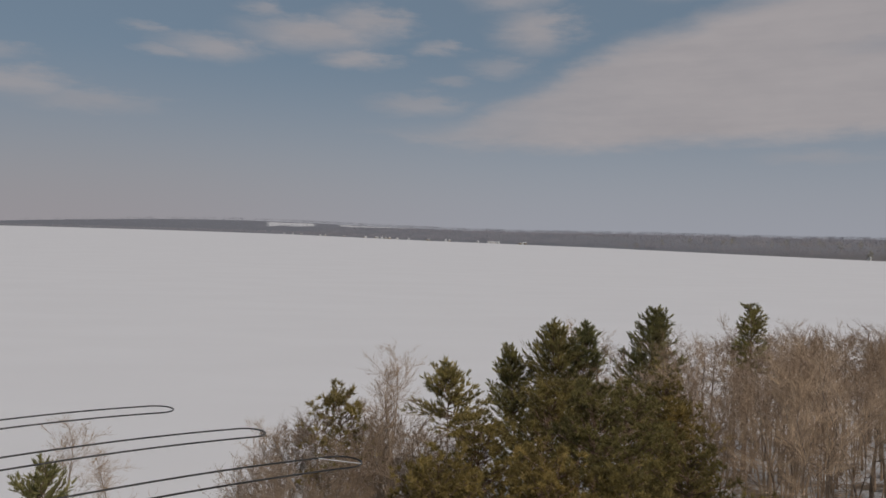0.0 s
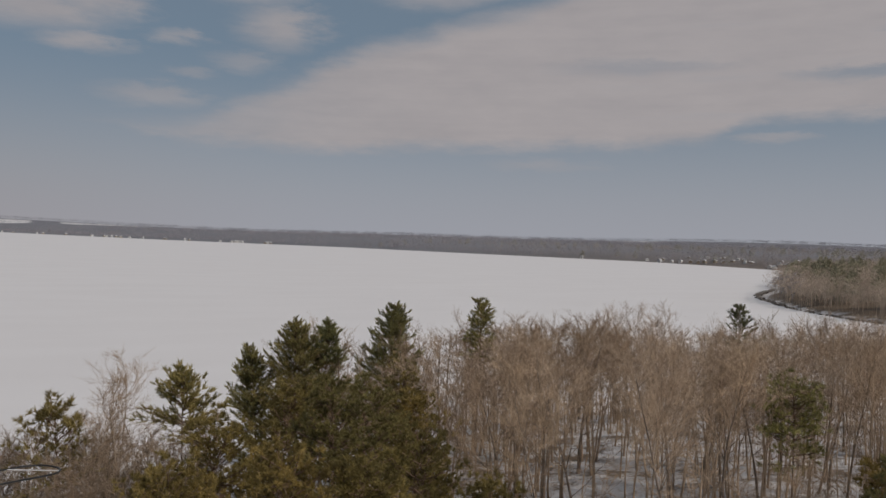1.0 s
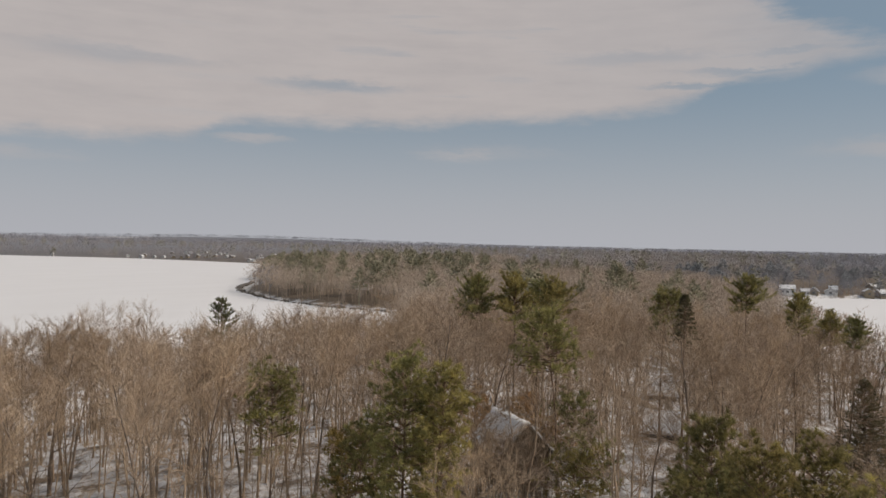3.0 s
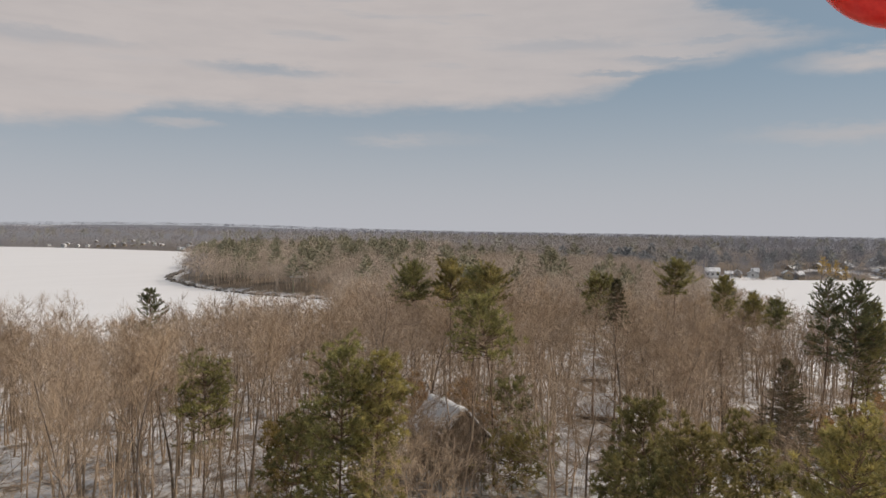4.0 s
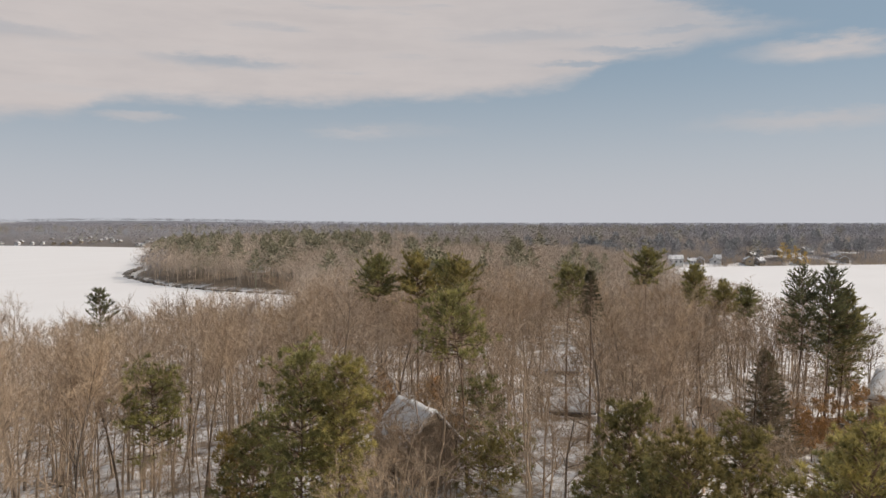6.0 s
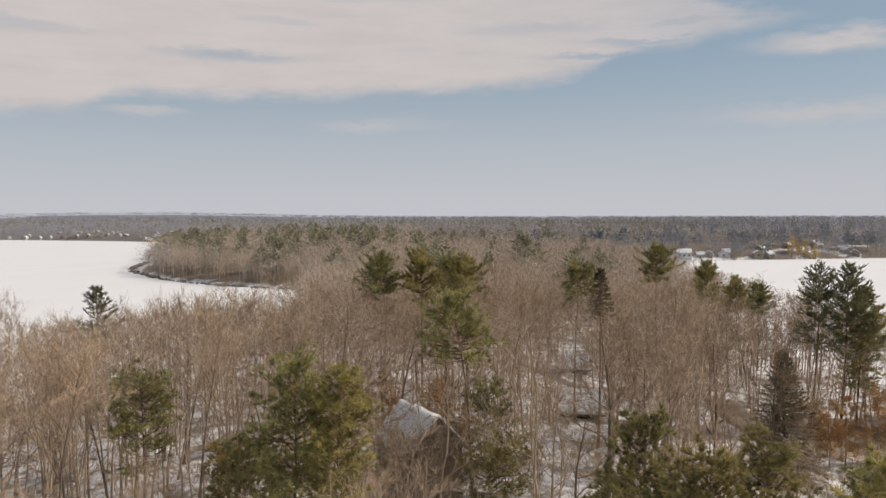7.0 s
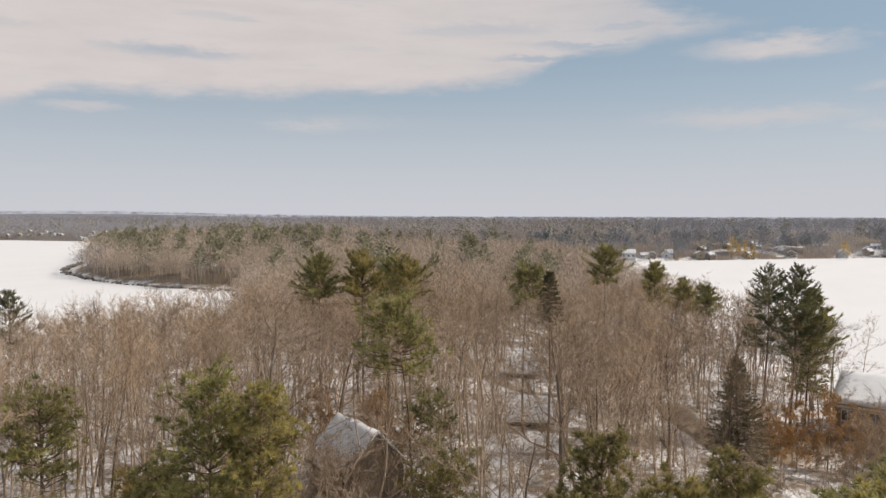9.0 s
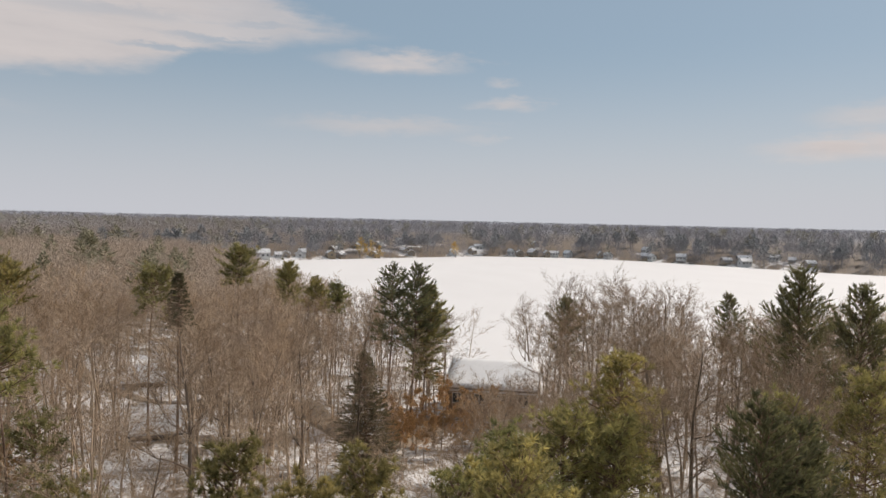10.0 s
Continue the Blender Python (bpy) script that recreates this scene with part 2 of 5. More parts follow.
HILL_WOODS = worn("haze_blue_hills", (0.28, 0.282, 0.315), (0.34, 0.342, 0.375), 0.003, 0.95, 0.0, island=0.06)
# darker copy of BRUSH; the dim look of these stands is put into it
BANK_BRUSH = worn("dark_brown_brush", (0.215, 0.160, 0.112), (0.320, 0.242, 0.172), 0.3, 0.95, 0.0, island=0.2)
# haze painted into the far pines too
HAZY_GREEN = worn("haze_grey_pines", (0.315, 0.298, 0.238), (0.400, 0.378, 0.308), 0.02, 0.95, 0.0, island=0.1)
DARK_SIDING = worn("dark_stained_siding", (0.065, 0.046, 0.034), (0.12, 0.085, 0.062), 3.0, 0.8, 0.4, 0.01, (0.3, 0.3, 3))
# woods and pines of neck and point, paled: haze is in the colour
NECK_WOODS = worn("hazed_bare_woods", (0.475, 0.382, 0.302), (0.590, 0.484, 0.390), 0.03, 0.95, 0.0, island=0.14)
FAR_GREEN = worn("hazed_pine_woods", (0.285, 0.268, 0.185), (0.385, 0.358, 0.250), 0.04, 0.95, 0.0, island=0.2)


def needles(name, dark, light):
    m, n, bsdf = material(name, 0.6)
    p = local(n)
    clump = n.noise(p, 0.9, 3, 0.5)
    c = n.mix(n.ramp(clump, 0.33, 0.68), (*dark, 1), (*light, 1))
    r = n.tree.nodes.new("ShaderNodeNewGeometry").outputs["Random Per Island"]
    c = n.mix(1.0, c, n.mix(r, (0.78, 0.76, 0.76, 1), (1.22, 1.18, 1.1, 1)), "MULTIPLY")
    r = n.tree.nodes.new("ShaderNodeObjectInfo").outputs["Random"]
    c = n.mix(1.0, c, n.mix(r, (0.84, 0.90, 0.93, 1), (1.14, 1.05, 0.97, 1)), "MULTIPLY")
    n.put(bsdf.inputs["Base Color"], c)
    through_light = n.tree.nodes.new("ShaderNodeBsdfTranslucent")
    n.put(through_light.inputs["Color"], c)
    both = n.tree.nodes.new("ShaderNodeMixShader")
    both.inputs[0].default_value = 0.42
    n.put(both.inputs[1], bsdf.outputs[0])
    n.put(both.inputs[2], through_light.outputs[0])
    n.put(n.tree.nodes["Material Output"].inputs["Surface"], both.outputs[0])
    return m


WHITE_PINE = needles("white_pine_needles", (0.220, 0.212, 0.100), (0.470, 0.432, 0.190))
RED_PINE = needles("olive_pine_needles", (0.156, 0.132, 0.052), (0.366, 0.304, 0.116))
# yellow-green, and lightened: the sunlit look is put into the colour
BRIGHT_PINE = needles("yellow_green_pine_needles", (0.245, 0.232, 0.104), (0.520, 0.484, 0.200))
OLIVE_PINE = needles("grey_olive_pine_needles", (0.175, 0.160, 0.072), (0.405, 0.366, 0.160))
# deep green, darkened further: backlit shade is put into the colour
DARK_PINE = needles("dark_shade_pine_needles", (0.135, 0.138, 0.078), (0.285, 0.280, 0.140))
SPRUCE = needles("dark_spruce_needles", (0.110, 0.108, 0.070), (0.205, 0.195, 0.120))


def snow_material(name, litter):
    m, n, bsdf = material(name, 0.75)
    p = position(n)
    fine_grain = n.noise(p, 3.0, 5, 0.6)
    drift = n.noise(n.vmath("MULTIPLY", p, (0.02, 0.05, 0.0)), 1.0, 4, 0.55)
    c = n.mix(n.ramp(drift, 0.3, 0.7), (0.735, 0.722, 0.715, 1), (0.755, 0.743, 0.737, 1))
    if litter:
        woods = n.tree.nodes.new("ShaderNodeAttribute")
        woods.attribute_name = "woods"
        patch = n.math("MULTIPLY_ADD", n.noise(p, 0.22, 6, 0.7), 0.75, n.math("MULTIPLY", n.noise(p, 1.7, 4, 0.7), 0.35))
        bare = n.ramp(n.math("ADD", patch, n.math("MULTIPLY", woods.outputs["Fac"], 0.36)), 0.53, 0.70)
        leaf = n.mix(n.ramp(n.noise(p, 4.0, 4, 0.7), 0.35, 0.65), (0.105, 0.078, 0.055, 1), (0.24, 0.18, 0.125, 1))
        # painted haze: the leaf colour goes blue-grey with distance
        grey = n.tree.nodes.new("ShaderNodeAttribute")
        grey.attribute_name = "haze_tint"
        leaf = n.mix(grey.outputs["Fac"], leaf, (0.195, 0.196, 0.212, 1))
        c = n.mix(bare, c, leaf)
        hollow = n.noise(p, 0.5, 4, 0.6)
        relief(n, bsdf, n.math("MULTIPLY_ADD", fine_grain, 0.15, hollow), 0.6, 0.35)
    else:
        blown = n.noise(n.vmath("MULTIPLY", p, (0.004, 0.012, 0.0)), 1.0, 5, 0.6)
        c = n.mix(n.ramp(blown, 0.5, 0.85, 0.0, 0.2), c, (0.68, 0.67, 0.665, 1))
        relief(n, bsdf, n.math("MULTIPLY_ADD", fine_grain, 0.3, n.noise(p, 0.6, 3)), 0.15, 0.08)
    n.put(bsdf.inputs["Base Color"], c)
    bsdf.inputs["Subsurface Weight"].default_value = 0.0
    return m


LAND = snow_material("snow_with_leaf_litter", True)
ICE = snow_material("wind_packed_lake_snow", False)
ROOF_SNOW = worn("roof_snow", (0.76, 0.755, 0.755), (0.83, 0.825, 0.82), 1.2, 0.7, 0.3, 0.05)
m, n, bsdf = material("window_glass", 0.08)
bsdf.inputs["Base Color"].default_value = (0.03, 0.035, 0.04, 1)
bsdf.inputs["Specular IOR Level"].default_value = 0.6
GLASS = m
# for the globe that stands in for the drone's red part
m, n, bsdf = material("red_stand_in_plastic", 0.25)
n.put(bsdf.inputs["Base Color"], n.mix(n.ramp(n.noise(local(n), 5.0, 4), 0.35, 0.7), (0.74, 0.020, 0.016, 1), (0.90, 0.045, 0.032, 1)))
RED = m


# ---- mesh helpers ----
def tri_object(name, V, F, mat, parent=None, label=""):
    me = bpy.data.meshes.new(name)
    V, F = np.asarray(V, np.float32), np.asarray(F, np.int32)
    me.vertices.add(len(V))
    me.vertices.foreach_set("co", V.ravel())
    k = F.shape[1]
    me.loops.add(F.size)
    me.loops.foreach_set("vertex_index", F.ravel())
    me.polygons.add(len(F))
    me.polygons.foreach_set("loop_start", np.arange(len(F), dtype=np.int32) * k)
    me.polygons.foreach_set("loop_total", np.full(len(F), k, np.int32))
    me.materials.append(mat)
    me.update(calc_edges=True)
    ob = new(name, me)
    ob.parent = parent
    if label:
        ob["label"] = label
    return ob


def part(name, bm, mat, parent, label=""):
    """Links a bmesh as one mesh object under a thing or a part."""
    me = bpy.data.meshes.new(name)
    bmesh.ops.recalc_face_normals(bm, faces=bm.faces)
    bm.to_mesh(me)
    bm.free()
    me.materials.append(mat)
    ob = new(name, me)
    ob.parent = parent
    if label:
        ob["label"] = label
    return ob


def box(bm, x0, x1, y0, y1, z0, z1, bevel=0.0):
    made = bmesh.ops.create_cube(bm, size=1.0)["verts"]
    for v in made:
        v.co = Vector(((x0 + x1) / 2 + v.co.x * (x1 - x0), (y0 + y1) / 2 + v.co.y * (y1 - y0), (z0 + z1) / 2 + v.co.z * (z1 - z0)))
    if bevel:
        bmesh.ops.bevel(bm, geom=list({e for v in made for e in v.link_edges}), offset=bevel, segments=1, affect="EDGES")
    return bm


def thing(name, m, label, category, group="", kind=""):
    ob = new(name)
    ob.matrix_basis = m
    return tagged(ob, label, category, group, kind)


def frame_of(D, rng):
    """Two unit vectors across each direction."""
    D = D / np.maximum(np.linalg.norm(D, axis=1, keepdims=True), 1e-9)
    R = rng.normal(size=D.shape)
    A = np.cross(D, R)
    A /= np.maximum(np.linalg.norm(A, axis=1, keepdims=True), 1e-9)
    return A, np.cross(D, A)


class Wood:
    """Gathers tapered limbs, spiky twigs and leaf blades, and turns each into arrays of triangles."""

    def __init__(self, rng):
        self.rng, self.limbs, self.twigs, self.blades, self.shoots = rng, [], [], [], []

    def limb_mesh(self, sides=5):
        L = np.array(self.limbs)
        V, F, off = [], [], 0
        for sel, k in ((L[:, 6] > 0.045, sides), (L[:, 6] <= 0.045, 3)):
            if sel.any():
                v, f = self.tubes(L[sel, 0:3], L[sel, 3:6], L[sel, 6], L[sel, 7], k)
                V.append(v)
                F.append(f + off)
                off += len(v)
        if self.shoots:
            T = np.array(self.shoots)
            A, _ = frame_of(T[:, 3:6] - T[:, 0:3], self.rng)
            v = np.stack([T[:, 0:3] + A * T[:, 6:7], T[:, 0:3] - A * T[:, 6:7], T[:, 3:6]], 1).reshape(-1, 3)
            V.append(v)
            F.append(np.arange(len(v)).reshape(-1, 3) + off)
        return np.concatenate(V), np.concatenate(F)

    def tubes(self, P, Q, r0, r1, sides):
        A, B = frame_of(Q - P, self.rng)
        a = np.arange(sides) * 2 * np.pi / sides
        ring = A[:, None] * np.cos(a)[None, :, None] + B[:, None] * np.sin(a)[None, :, None]
        V = np.concatenate([P[:, None] + ring * r0[:, None, None], Q[:, None] + ring * r1[:, None, None]], 1).reshape(-1, 3)
        i = np.arange(sides)
        j = (i + 1) % sides
        F = np.concatenate([np.stack([i, j, j + sides], 1), np.stack([i, j + sides, i + sides], 1)])
        return V, (F[None] + (np.arange(len(P)) * 2 * sides)[:, None, None]).reshape(-1, 3)

    def twig_mesh(self):
        T = np.array(self.twigs)
        P, Q, w = T[:, 0:3], T[:, 3:6], T[:, 6:7]
        A, _ = frame_of(Q - P, self.rng)
        V = np.stack([P + A * w, P - A * w, Q], 1).reshape(-1, 3)
        return V, np.arange(len(V)).reshape(-1, 3)

    def blade_mesh(self):
        T = np.array(self.blades)
        P, Q, w = T[:, 0:3], T[:, 3:6], T[:, 6:7]
        A, _ = frame_of(Q - P, self.rng)
        V = np.stack([P + A * w, P - A * w, Q], 1).reshape(-1, 3)
        return V, np.arange(len(V)).reshape(-1, 3)


def unit(v):
    return v / max(np.linalg.norm(v), 1e-9)


def lean(d, angle, rng):
    """d turned away from itself by an angle (degrees), to a random side."""
    a = np.cross(d, rng.normal(size=3))
    return unit(d * math.cos(radians(angle)) + unit(a) * math.sin(radians(angle)))


def grow_bare(seed, h, spread=1.0, forks=11, subs=5, sprays=10, sprigs=6, twig=0.0085, clear_stem=0.38, girth=0.0122):
    """A leafless broad-leaved tree: a wandering trunk, crooked limbs, branches, and fine twigs that fan from them."""
    rng = np.random.default_rng(seed)
    w = Wood(rng)
    k = h / 14

    def run(p, d, length, r, steps, wander, lift, taper):
        """One crooked stem, piece by piece."""
        out = []
        for _ in range(steps):
            d = unit(d + rng.normal(size=3) * wander + np.array([0, 0, lift]))
            q = p + d * length / steps * rng.uniform(0.8, 1.2)
            out.append((p, q, d, r))
            w.limbs.append((*p, *q, r, r * taper))
            p, r = q, r * taper
        return out

    trunk = run(np.array([0, 0, -0.4]), np.array([rng.normal() * 0.03, rng.normal() * 0.03, 1.0]), h * 0.90, h * girth, 10, 0.045, 0.06, 0.85)
    carriers = [(p, q, d, 0.7) for p, q, d, r in trunk[-3:]]
    turn = rng.uniform(0, 6.28)
    for i in range(forks):
        u = (i + rng.random()) / forks
        t = clear_stem + (0.97 - clear_stem) * u
        p, q, d, r = trunk[min(9, int(t * 10))]
        a = turn + i * 2.4 + rng.normal() * 0.4
        tilt = radians(rng.uniform(34, 66) * spread * (1 - 0.4 * u))
        o = unit(d * math.cos(tilt) + np.array([math.cos(a), math.sin(a), 0]) * math.sin(tilt))
        length = h * (0.13 + 0.27 * (1 - u) ** 0.8) * rng.uniform(0.75, 1.2)
        limb = run(p + (q - p) * rng.random(), o, length, max(r * rng.uniform(0.42, 0.62), 0.02), 5, 0.20, 0.085, 0.76)
        carriers += [(p, q, d, 0.6) for p, q, d, _ in limb[2:]]
        for j in range(subs):
            p, q, d, r = limb[min(4, 1 + j * 4 // max(subs, 1))]
            o = lean(d, rng.uniform(24, 62), rng)
            branch = run(p + (q - p) * rng.random(), o, length * rng.uniform(0.3, 0.55), max(r * 0.5, 0.012), 3, 0.22, 0.06, 0.7)
            carriers += [(p, q, d, 1.0) for p, q, d, _ in branch]
    C = np.array([(*p, *q, *d, f) for p, q, d, f in carriers])
    C = C[rng.choice(len(C), forks * subs * sprays, p=C[:, 9] / C[:, 9].sum())]
    n = len(C)

    def fan(P, D, L, spread_of, rise):
        V = D + rng.normal(size=D.shape) * spread_of + np.array([0, 0, rise])
        V /= np.linalg.norm(V, axis=1, keepdims=True)
        return P, P + V * L[:, None], V

    P, Q, V = fan(C[:, 0:3] + (C[:, 3:6] - C[:, 0:3]) * rng.random((n, 1)), C[:, 6:9], rng.uniform(0.4, 1.1, n) * k, 0.42, 0.20)
    rows = [np.column_stack([P, Q, np.full(n, twig * 1.5)])]
    i = np.repeat(np.arange(n), sprigs)
    m = len(i)
    L = np.linalg.norm(Q - P, axis=1)[i] * rng.uniform(0.3, 0.75, m)
    P2, Q2, _ = fan(P[i] + (Q - P)[i] * rng.uniform(0.15, 1.0, (m, 1)), V[i], L, 0.40, 0.16)
    rows.append(np.column_stack([P2, Q2, np.full(m, twig)]))
    w.twigs = np.concatenate(rows).tolist()
    return w


PINE_FORM = {  # whorl gap, boughs a whorl, shoot spacing, needles a shoot, bare inner part
    "white": (0.52, 7, 0.30, 30, 0.15), "dark": (0.56, 6, 0.32, 24, 0.18), "red": (0.60, 7, 0.44, 27, 0.22), "olive": (0.60, 7, 0.44, 27, 0.22), "bright": (0.56, 8, 0.44, 26, 0.20), "spruce": (0.31, 10, 0.28, 18, 0.10)}


def grow_pine(seed, h, base, rad, style="white", near=True):
    """An evergreen: trunk, whorls of boughs, and plumes of needles along their shoots."""
    rng = np.random.default_rng(seed)
    w = Wood(rng)
    p, d, r = np.array([0.0, 0, -0.4]), np.array([rng.normal() * 0.02, rng.normal() * 0.02, 1.0]), h * 0.0115
    axis = [p]
    for k in range(8):
        d = unit(d + rng.normal(size=3) * 0.025 + np.array([0, 0, 0.05]))
        q = p + d * (h + 0.2) / 8
        w.limbs.append((*p, *q, r, r * 0.80 if k < 7 else 0.02))
        p, r = q, r * 0.80
        axis.append(p)
    axis = np.array(axis)

    def stem(z):
        return np.array([np.interp(z, axis[:, 2], axis[:, 0]), np.interp(z, axis[:, 2], axis[:, 1]), z])

    gap, count, spacing, per, bare = PINE_FORM[style]
    if base > 0.6:  # a short crown is a dense one
        gap *= 0.7
    if not near:
        spacing, per = spacing * 1.3, int(per * 0.5)
    plumes = []
    z = base * h
    while z < h - 0.3:
        u = (z - base * h) / (h - base * h)
        if style == "spruce":
            reach, rise, uneven = rad * (1 - u) ** 0.9 + 0.10, -14 + 40 * u, (0.8, 1.12)
        elif style in ("red", "bright", "olive"):
            reach, rise, uneven = rad * min(1.0, 0.66 + 1.2 * u) * (1 - u ** 2.5) ** 0.62 + 0.30, 2 + 40 * u, (0.55, 1.15)
        else:
            v = h - z
            reach, rise, uneven = min(rad * (0.90 + 0.10 * math.sin(u * 13 + seed)) * min(1.0, 0.76 + u), 0.16 + (0.98 if base > 0.7 else 0.74) * v ** 0.90), 5 + 46 * u, (0.58, 1.18) if base > 0.7 else (0.78, 1.12)
        turn = rng.uniform(0, 6.28)
        for k in range(count):
            if rng.random() < (0.03 if style == "spruce" else 0.13):
                continue
            a = turn + k * 6.283 / count + rng.normal() * 0.24
            L = reach * rng.uniform(*uneven)
            if style != "spruce":  # lobes, so that no two sides are alike
                L *= 1 + 0.18 * math.sin(a * 2 + seed * 1.7 + z * 0.8) + 0.10 * math.sin(a * 3 - z * 1.6 + seed)
            e = radians(rise + rng.normal() * 11)
            d = np.array([math.cos(a) * math.cos(e), math.sin(a) * math.cos(e), math.sin(e)])
            p, r = stem(z + rng.normal() * (0.26 if style != "spruce" else 0.08)), 0.012 + 0.012 * L
            steps = max(2, int(L / spacing))
            for s in range(steps):
                d = unit(d + rng.normal(size=3) * 0.06 + np.array([0, 0, 0.034 if style != "spruce" else 0.01]))
                q = p + d * L / steps
                if s % 2 == 0 or s == steps - 1:
                    w.limbs.append((*p, *(q if s == steps - 1 else p + d * 2 * L / steps), r, r * 0.75))
                t = (s + 1) / steps
                if t > bare or steps < 4:
                    side = unit(np.cross(d, (0, 0, 1)))
                    last = s == steps - 1
                    for sgn in ((-1, 1, 0) if last else (-1, 1)):
                        lift = rng.uniform(-0.3, 0.85) if style != "spruce" else rng.uniform(-0.15, 0.2)
                        o = unit(d * 0.75 + side * sgn * rng.uniform(0.15, 1.0) + np.array([0, 0, lift]))
                        ln = ((0.34 + 0.25 * L * (1.05 - 0.7 * t)) if style != "spruce" else (0.06 + 0.3 * L * (1.05 - 0.7 * t))) * rng.uniform(0.6, 1.25)
                        plumes.append((*q, *o, ln))
                        if near and sgn:
                            w.shoots.append((*q, *(q + o * ln), 0.010))
                p, r = q, r * (0.75 if s % 2 else 1.0)
        z += gap * rng.uniform(0.75, 1.25) * (1.0 - 0.35 * u)
    for _ in range(3):
        plumes.append((*stem(h - rng.uniform(0.4, 0.8)), *unit(rng.normal(size=3) * 0.2 + np.array([0, 0, 1.0])), 0.45))
    S = np.array(plumes)
    if style in ("white", "dark"):  # long shoots carry a second tuft half-way
        more = S[S[:, 6] > 0.42].copy()
        more[:, 6] *= 0.5
        S = np.concatenate([S, more])
    S = np.repeat(S, per, 0)
    m = len(S)
    tuft = style in ("red", "bright", "olive")
    c = S[:, 0:3] + S[:, 3:6] * (S[:, 6] * (rng.uniform(0.86, 1.0, m) if tuft else rng.uniform(0.25, 1.0, m)))[:, None]
    nd = S[:, 3:6] * (0.65 if tuft else 1.0) + rng.normal(size=(m, 3)) * (0.70 if tuft else 0.36) + np.array([0, 0, 0.26])
    nd /= np.linalg.norm(nd, axis=1, keepdims=True)
    k = (1.0 if near else 1.4) * (0.7 if style == "spruce" else 1.0)
    k *= 1.12 if tuft else 0.82
    w.blades = np.column_stack([c, c + nd * (rng.uniform(0.20, 0.34, m) * k)[:, None], rng.uniform(0.017, 0.028, m) * k])
    if base > 0.3:  # dead snags under the crown
        for _ in range(int(14 * base)):
            s = stem(rng.uniform(0.12, base) * h)
            a = rng.uniform(0, 6.28)
            e = np.array([math.cos(a), math.sin(a), rng.uniform(-0.2, 0.2)]) * rng.uniform(0.5, 1.7)
            w.limbs.append((*s, *(s + e), 0.025, 0.008))
    return w


# ---- the lie of the land ----
LAKE_WEST = np.array([
    (-4600, 60), (-300, 50), (-60, 56), (-20, 64), (10, 84), (40, 102), (80, 110), (120, 118), (170, 134), (207, 156), (243, 172), (246, 190),
    (246, 223), (256, 265), (270, 294), (284, 318), (302, 342), (350, 384), (430, 468), (525, 562), (638, 684), (641, 700), (635, 801),
    (616, 920), (470, 1171), (302, 1480), (-47, 1909), (-589, 2760), (-1250, 3350), (-2000, 3800), (-4600, 4200)], float)
LAKE_EAST = np.array([
    (505, 82), (380, 66), (300, 48), (225, 26), (175, 6), (146, -10), (136, -30), (146, -60), (160, -85), (172, -120), (190, -200), (230, -330),
    (300, -480), (430, -520), (455, -400), (471, -309), (495, -282), (545, -248), (616, -186), (636, -145), (637, -74), (581, -3), (537, 51)], float)


def depth_in(poly, x, y):
    """Metres inside (+) or outside (-) a polygon."""
    best = np.full(x.shape, 1e9)
    inside = np.zeros(x.shape, bool)
    for (ax, ay), (bx, by) in zip(poly, np.roll(poly, -1, 0)):
        ux, uy = bx - ax, by - ay
        t = np.clip(((x - ax) * ux + (y - ay) * uy) / (ux * ux + uy * uy), 0, 1)
        best = np.minimum(best, np.hypot(x - ax - t * ux, y - ay - t * uy))
        if ay != by:
            inside ^= ((ay > y) != (by > y)) & (x < ux * (y - ay) / uy + ax)
    return np.where(inside, best, -best)


def step(v, lo, hi):
    t = np.clip((v - lo) / (hi - lo), 0, 1)
    return t * t * (3 - 2 * t)


def inland(x, y):
    """Metres from the nearest lake (negative on the ice)."""
    return -np.maximum(depth_in(LAKE_WEST, x, y), depth_in(LAKE_EAST, x, y))


def bump_at(x, y, cx, cy, r):
    return np.exp(-((x - cx) ** 2 + (y - cy) ** 2) / (2 * r * r))


def ground(x, y):
    x, y = np.asarray(x, float), np.asarray(y, float)
    far, b = np.hypot(x, y), np.degrees(np.arctan2(x, y))
    d = inland(x, y) - 0.028 * np.maximum(far - 230, 0)
    h = np.clip(d * 0.35, -1.6, 0.9) + 4.4 * (1 - np.exp(-np.maximum(d - 2, 0) / 24))
    h += 3.6 * bump_at(x, y, 57, 31, 20) - 1.0 * bump_at(x, y, 104, -6, 20) + 2.0 * bump_at(x, y, 0, 0, 30)
    near = step(d, 0, 12)
    h += near * (0.45 * np.sin(x * 0.11 + 1.3) * np.cos(y * 0.093) + 0.25 * np.sin(x * 0.31 + y * 0.22) + 0.12 * np.sin(x * 0.9) * np.sin(y * 0.8 + 1))
    low = 1 - 0.9 * np.maximum(bump_at(x, y, 420, 360, 190), bump_at(x, y, 250, 110, 130))
    h += 6.8 * step(far, 380, 640) * low * (1 - np.exp(-np.maximum(d, 0) / 90))
    back = 1 - np.exp(-np.maximum(d, 0) / 400)
    hill = 22 * np.exp(-((b - 42) / 12) ** 2) + 46 * np.exp(-((b + 18) / 15) ** 2) + 8 * np.exp(-((b - 16) / 8) ** 2)
    h += step(far, 2300, 4300) * back * (hill + 5) + step(far, 900, 2600) * 1.0 * back
    return h


rings = np.concatenate([np.linspace(0.2, 30, 7), np.geomspace(33, 4900, 210)])
spokes = np.linspace(0, 2 * np.pi, 481)[:-1]
RR, SS = np.meshgrid(rings, spokes, indexing="ij")
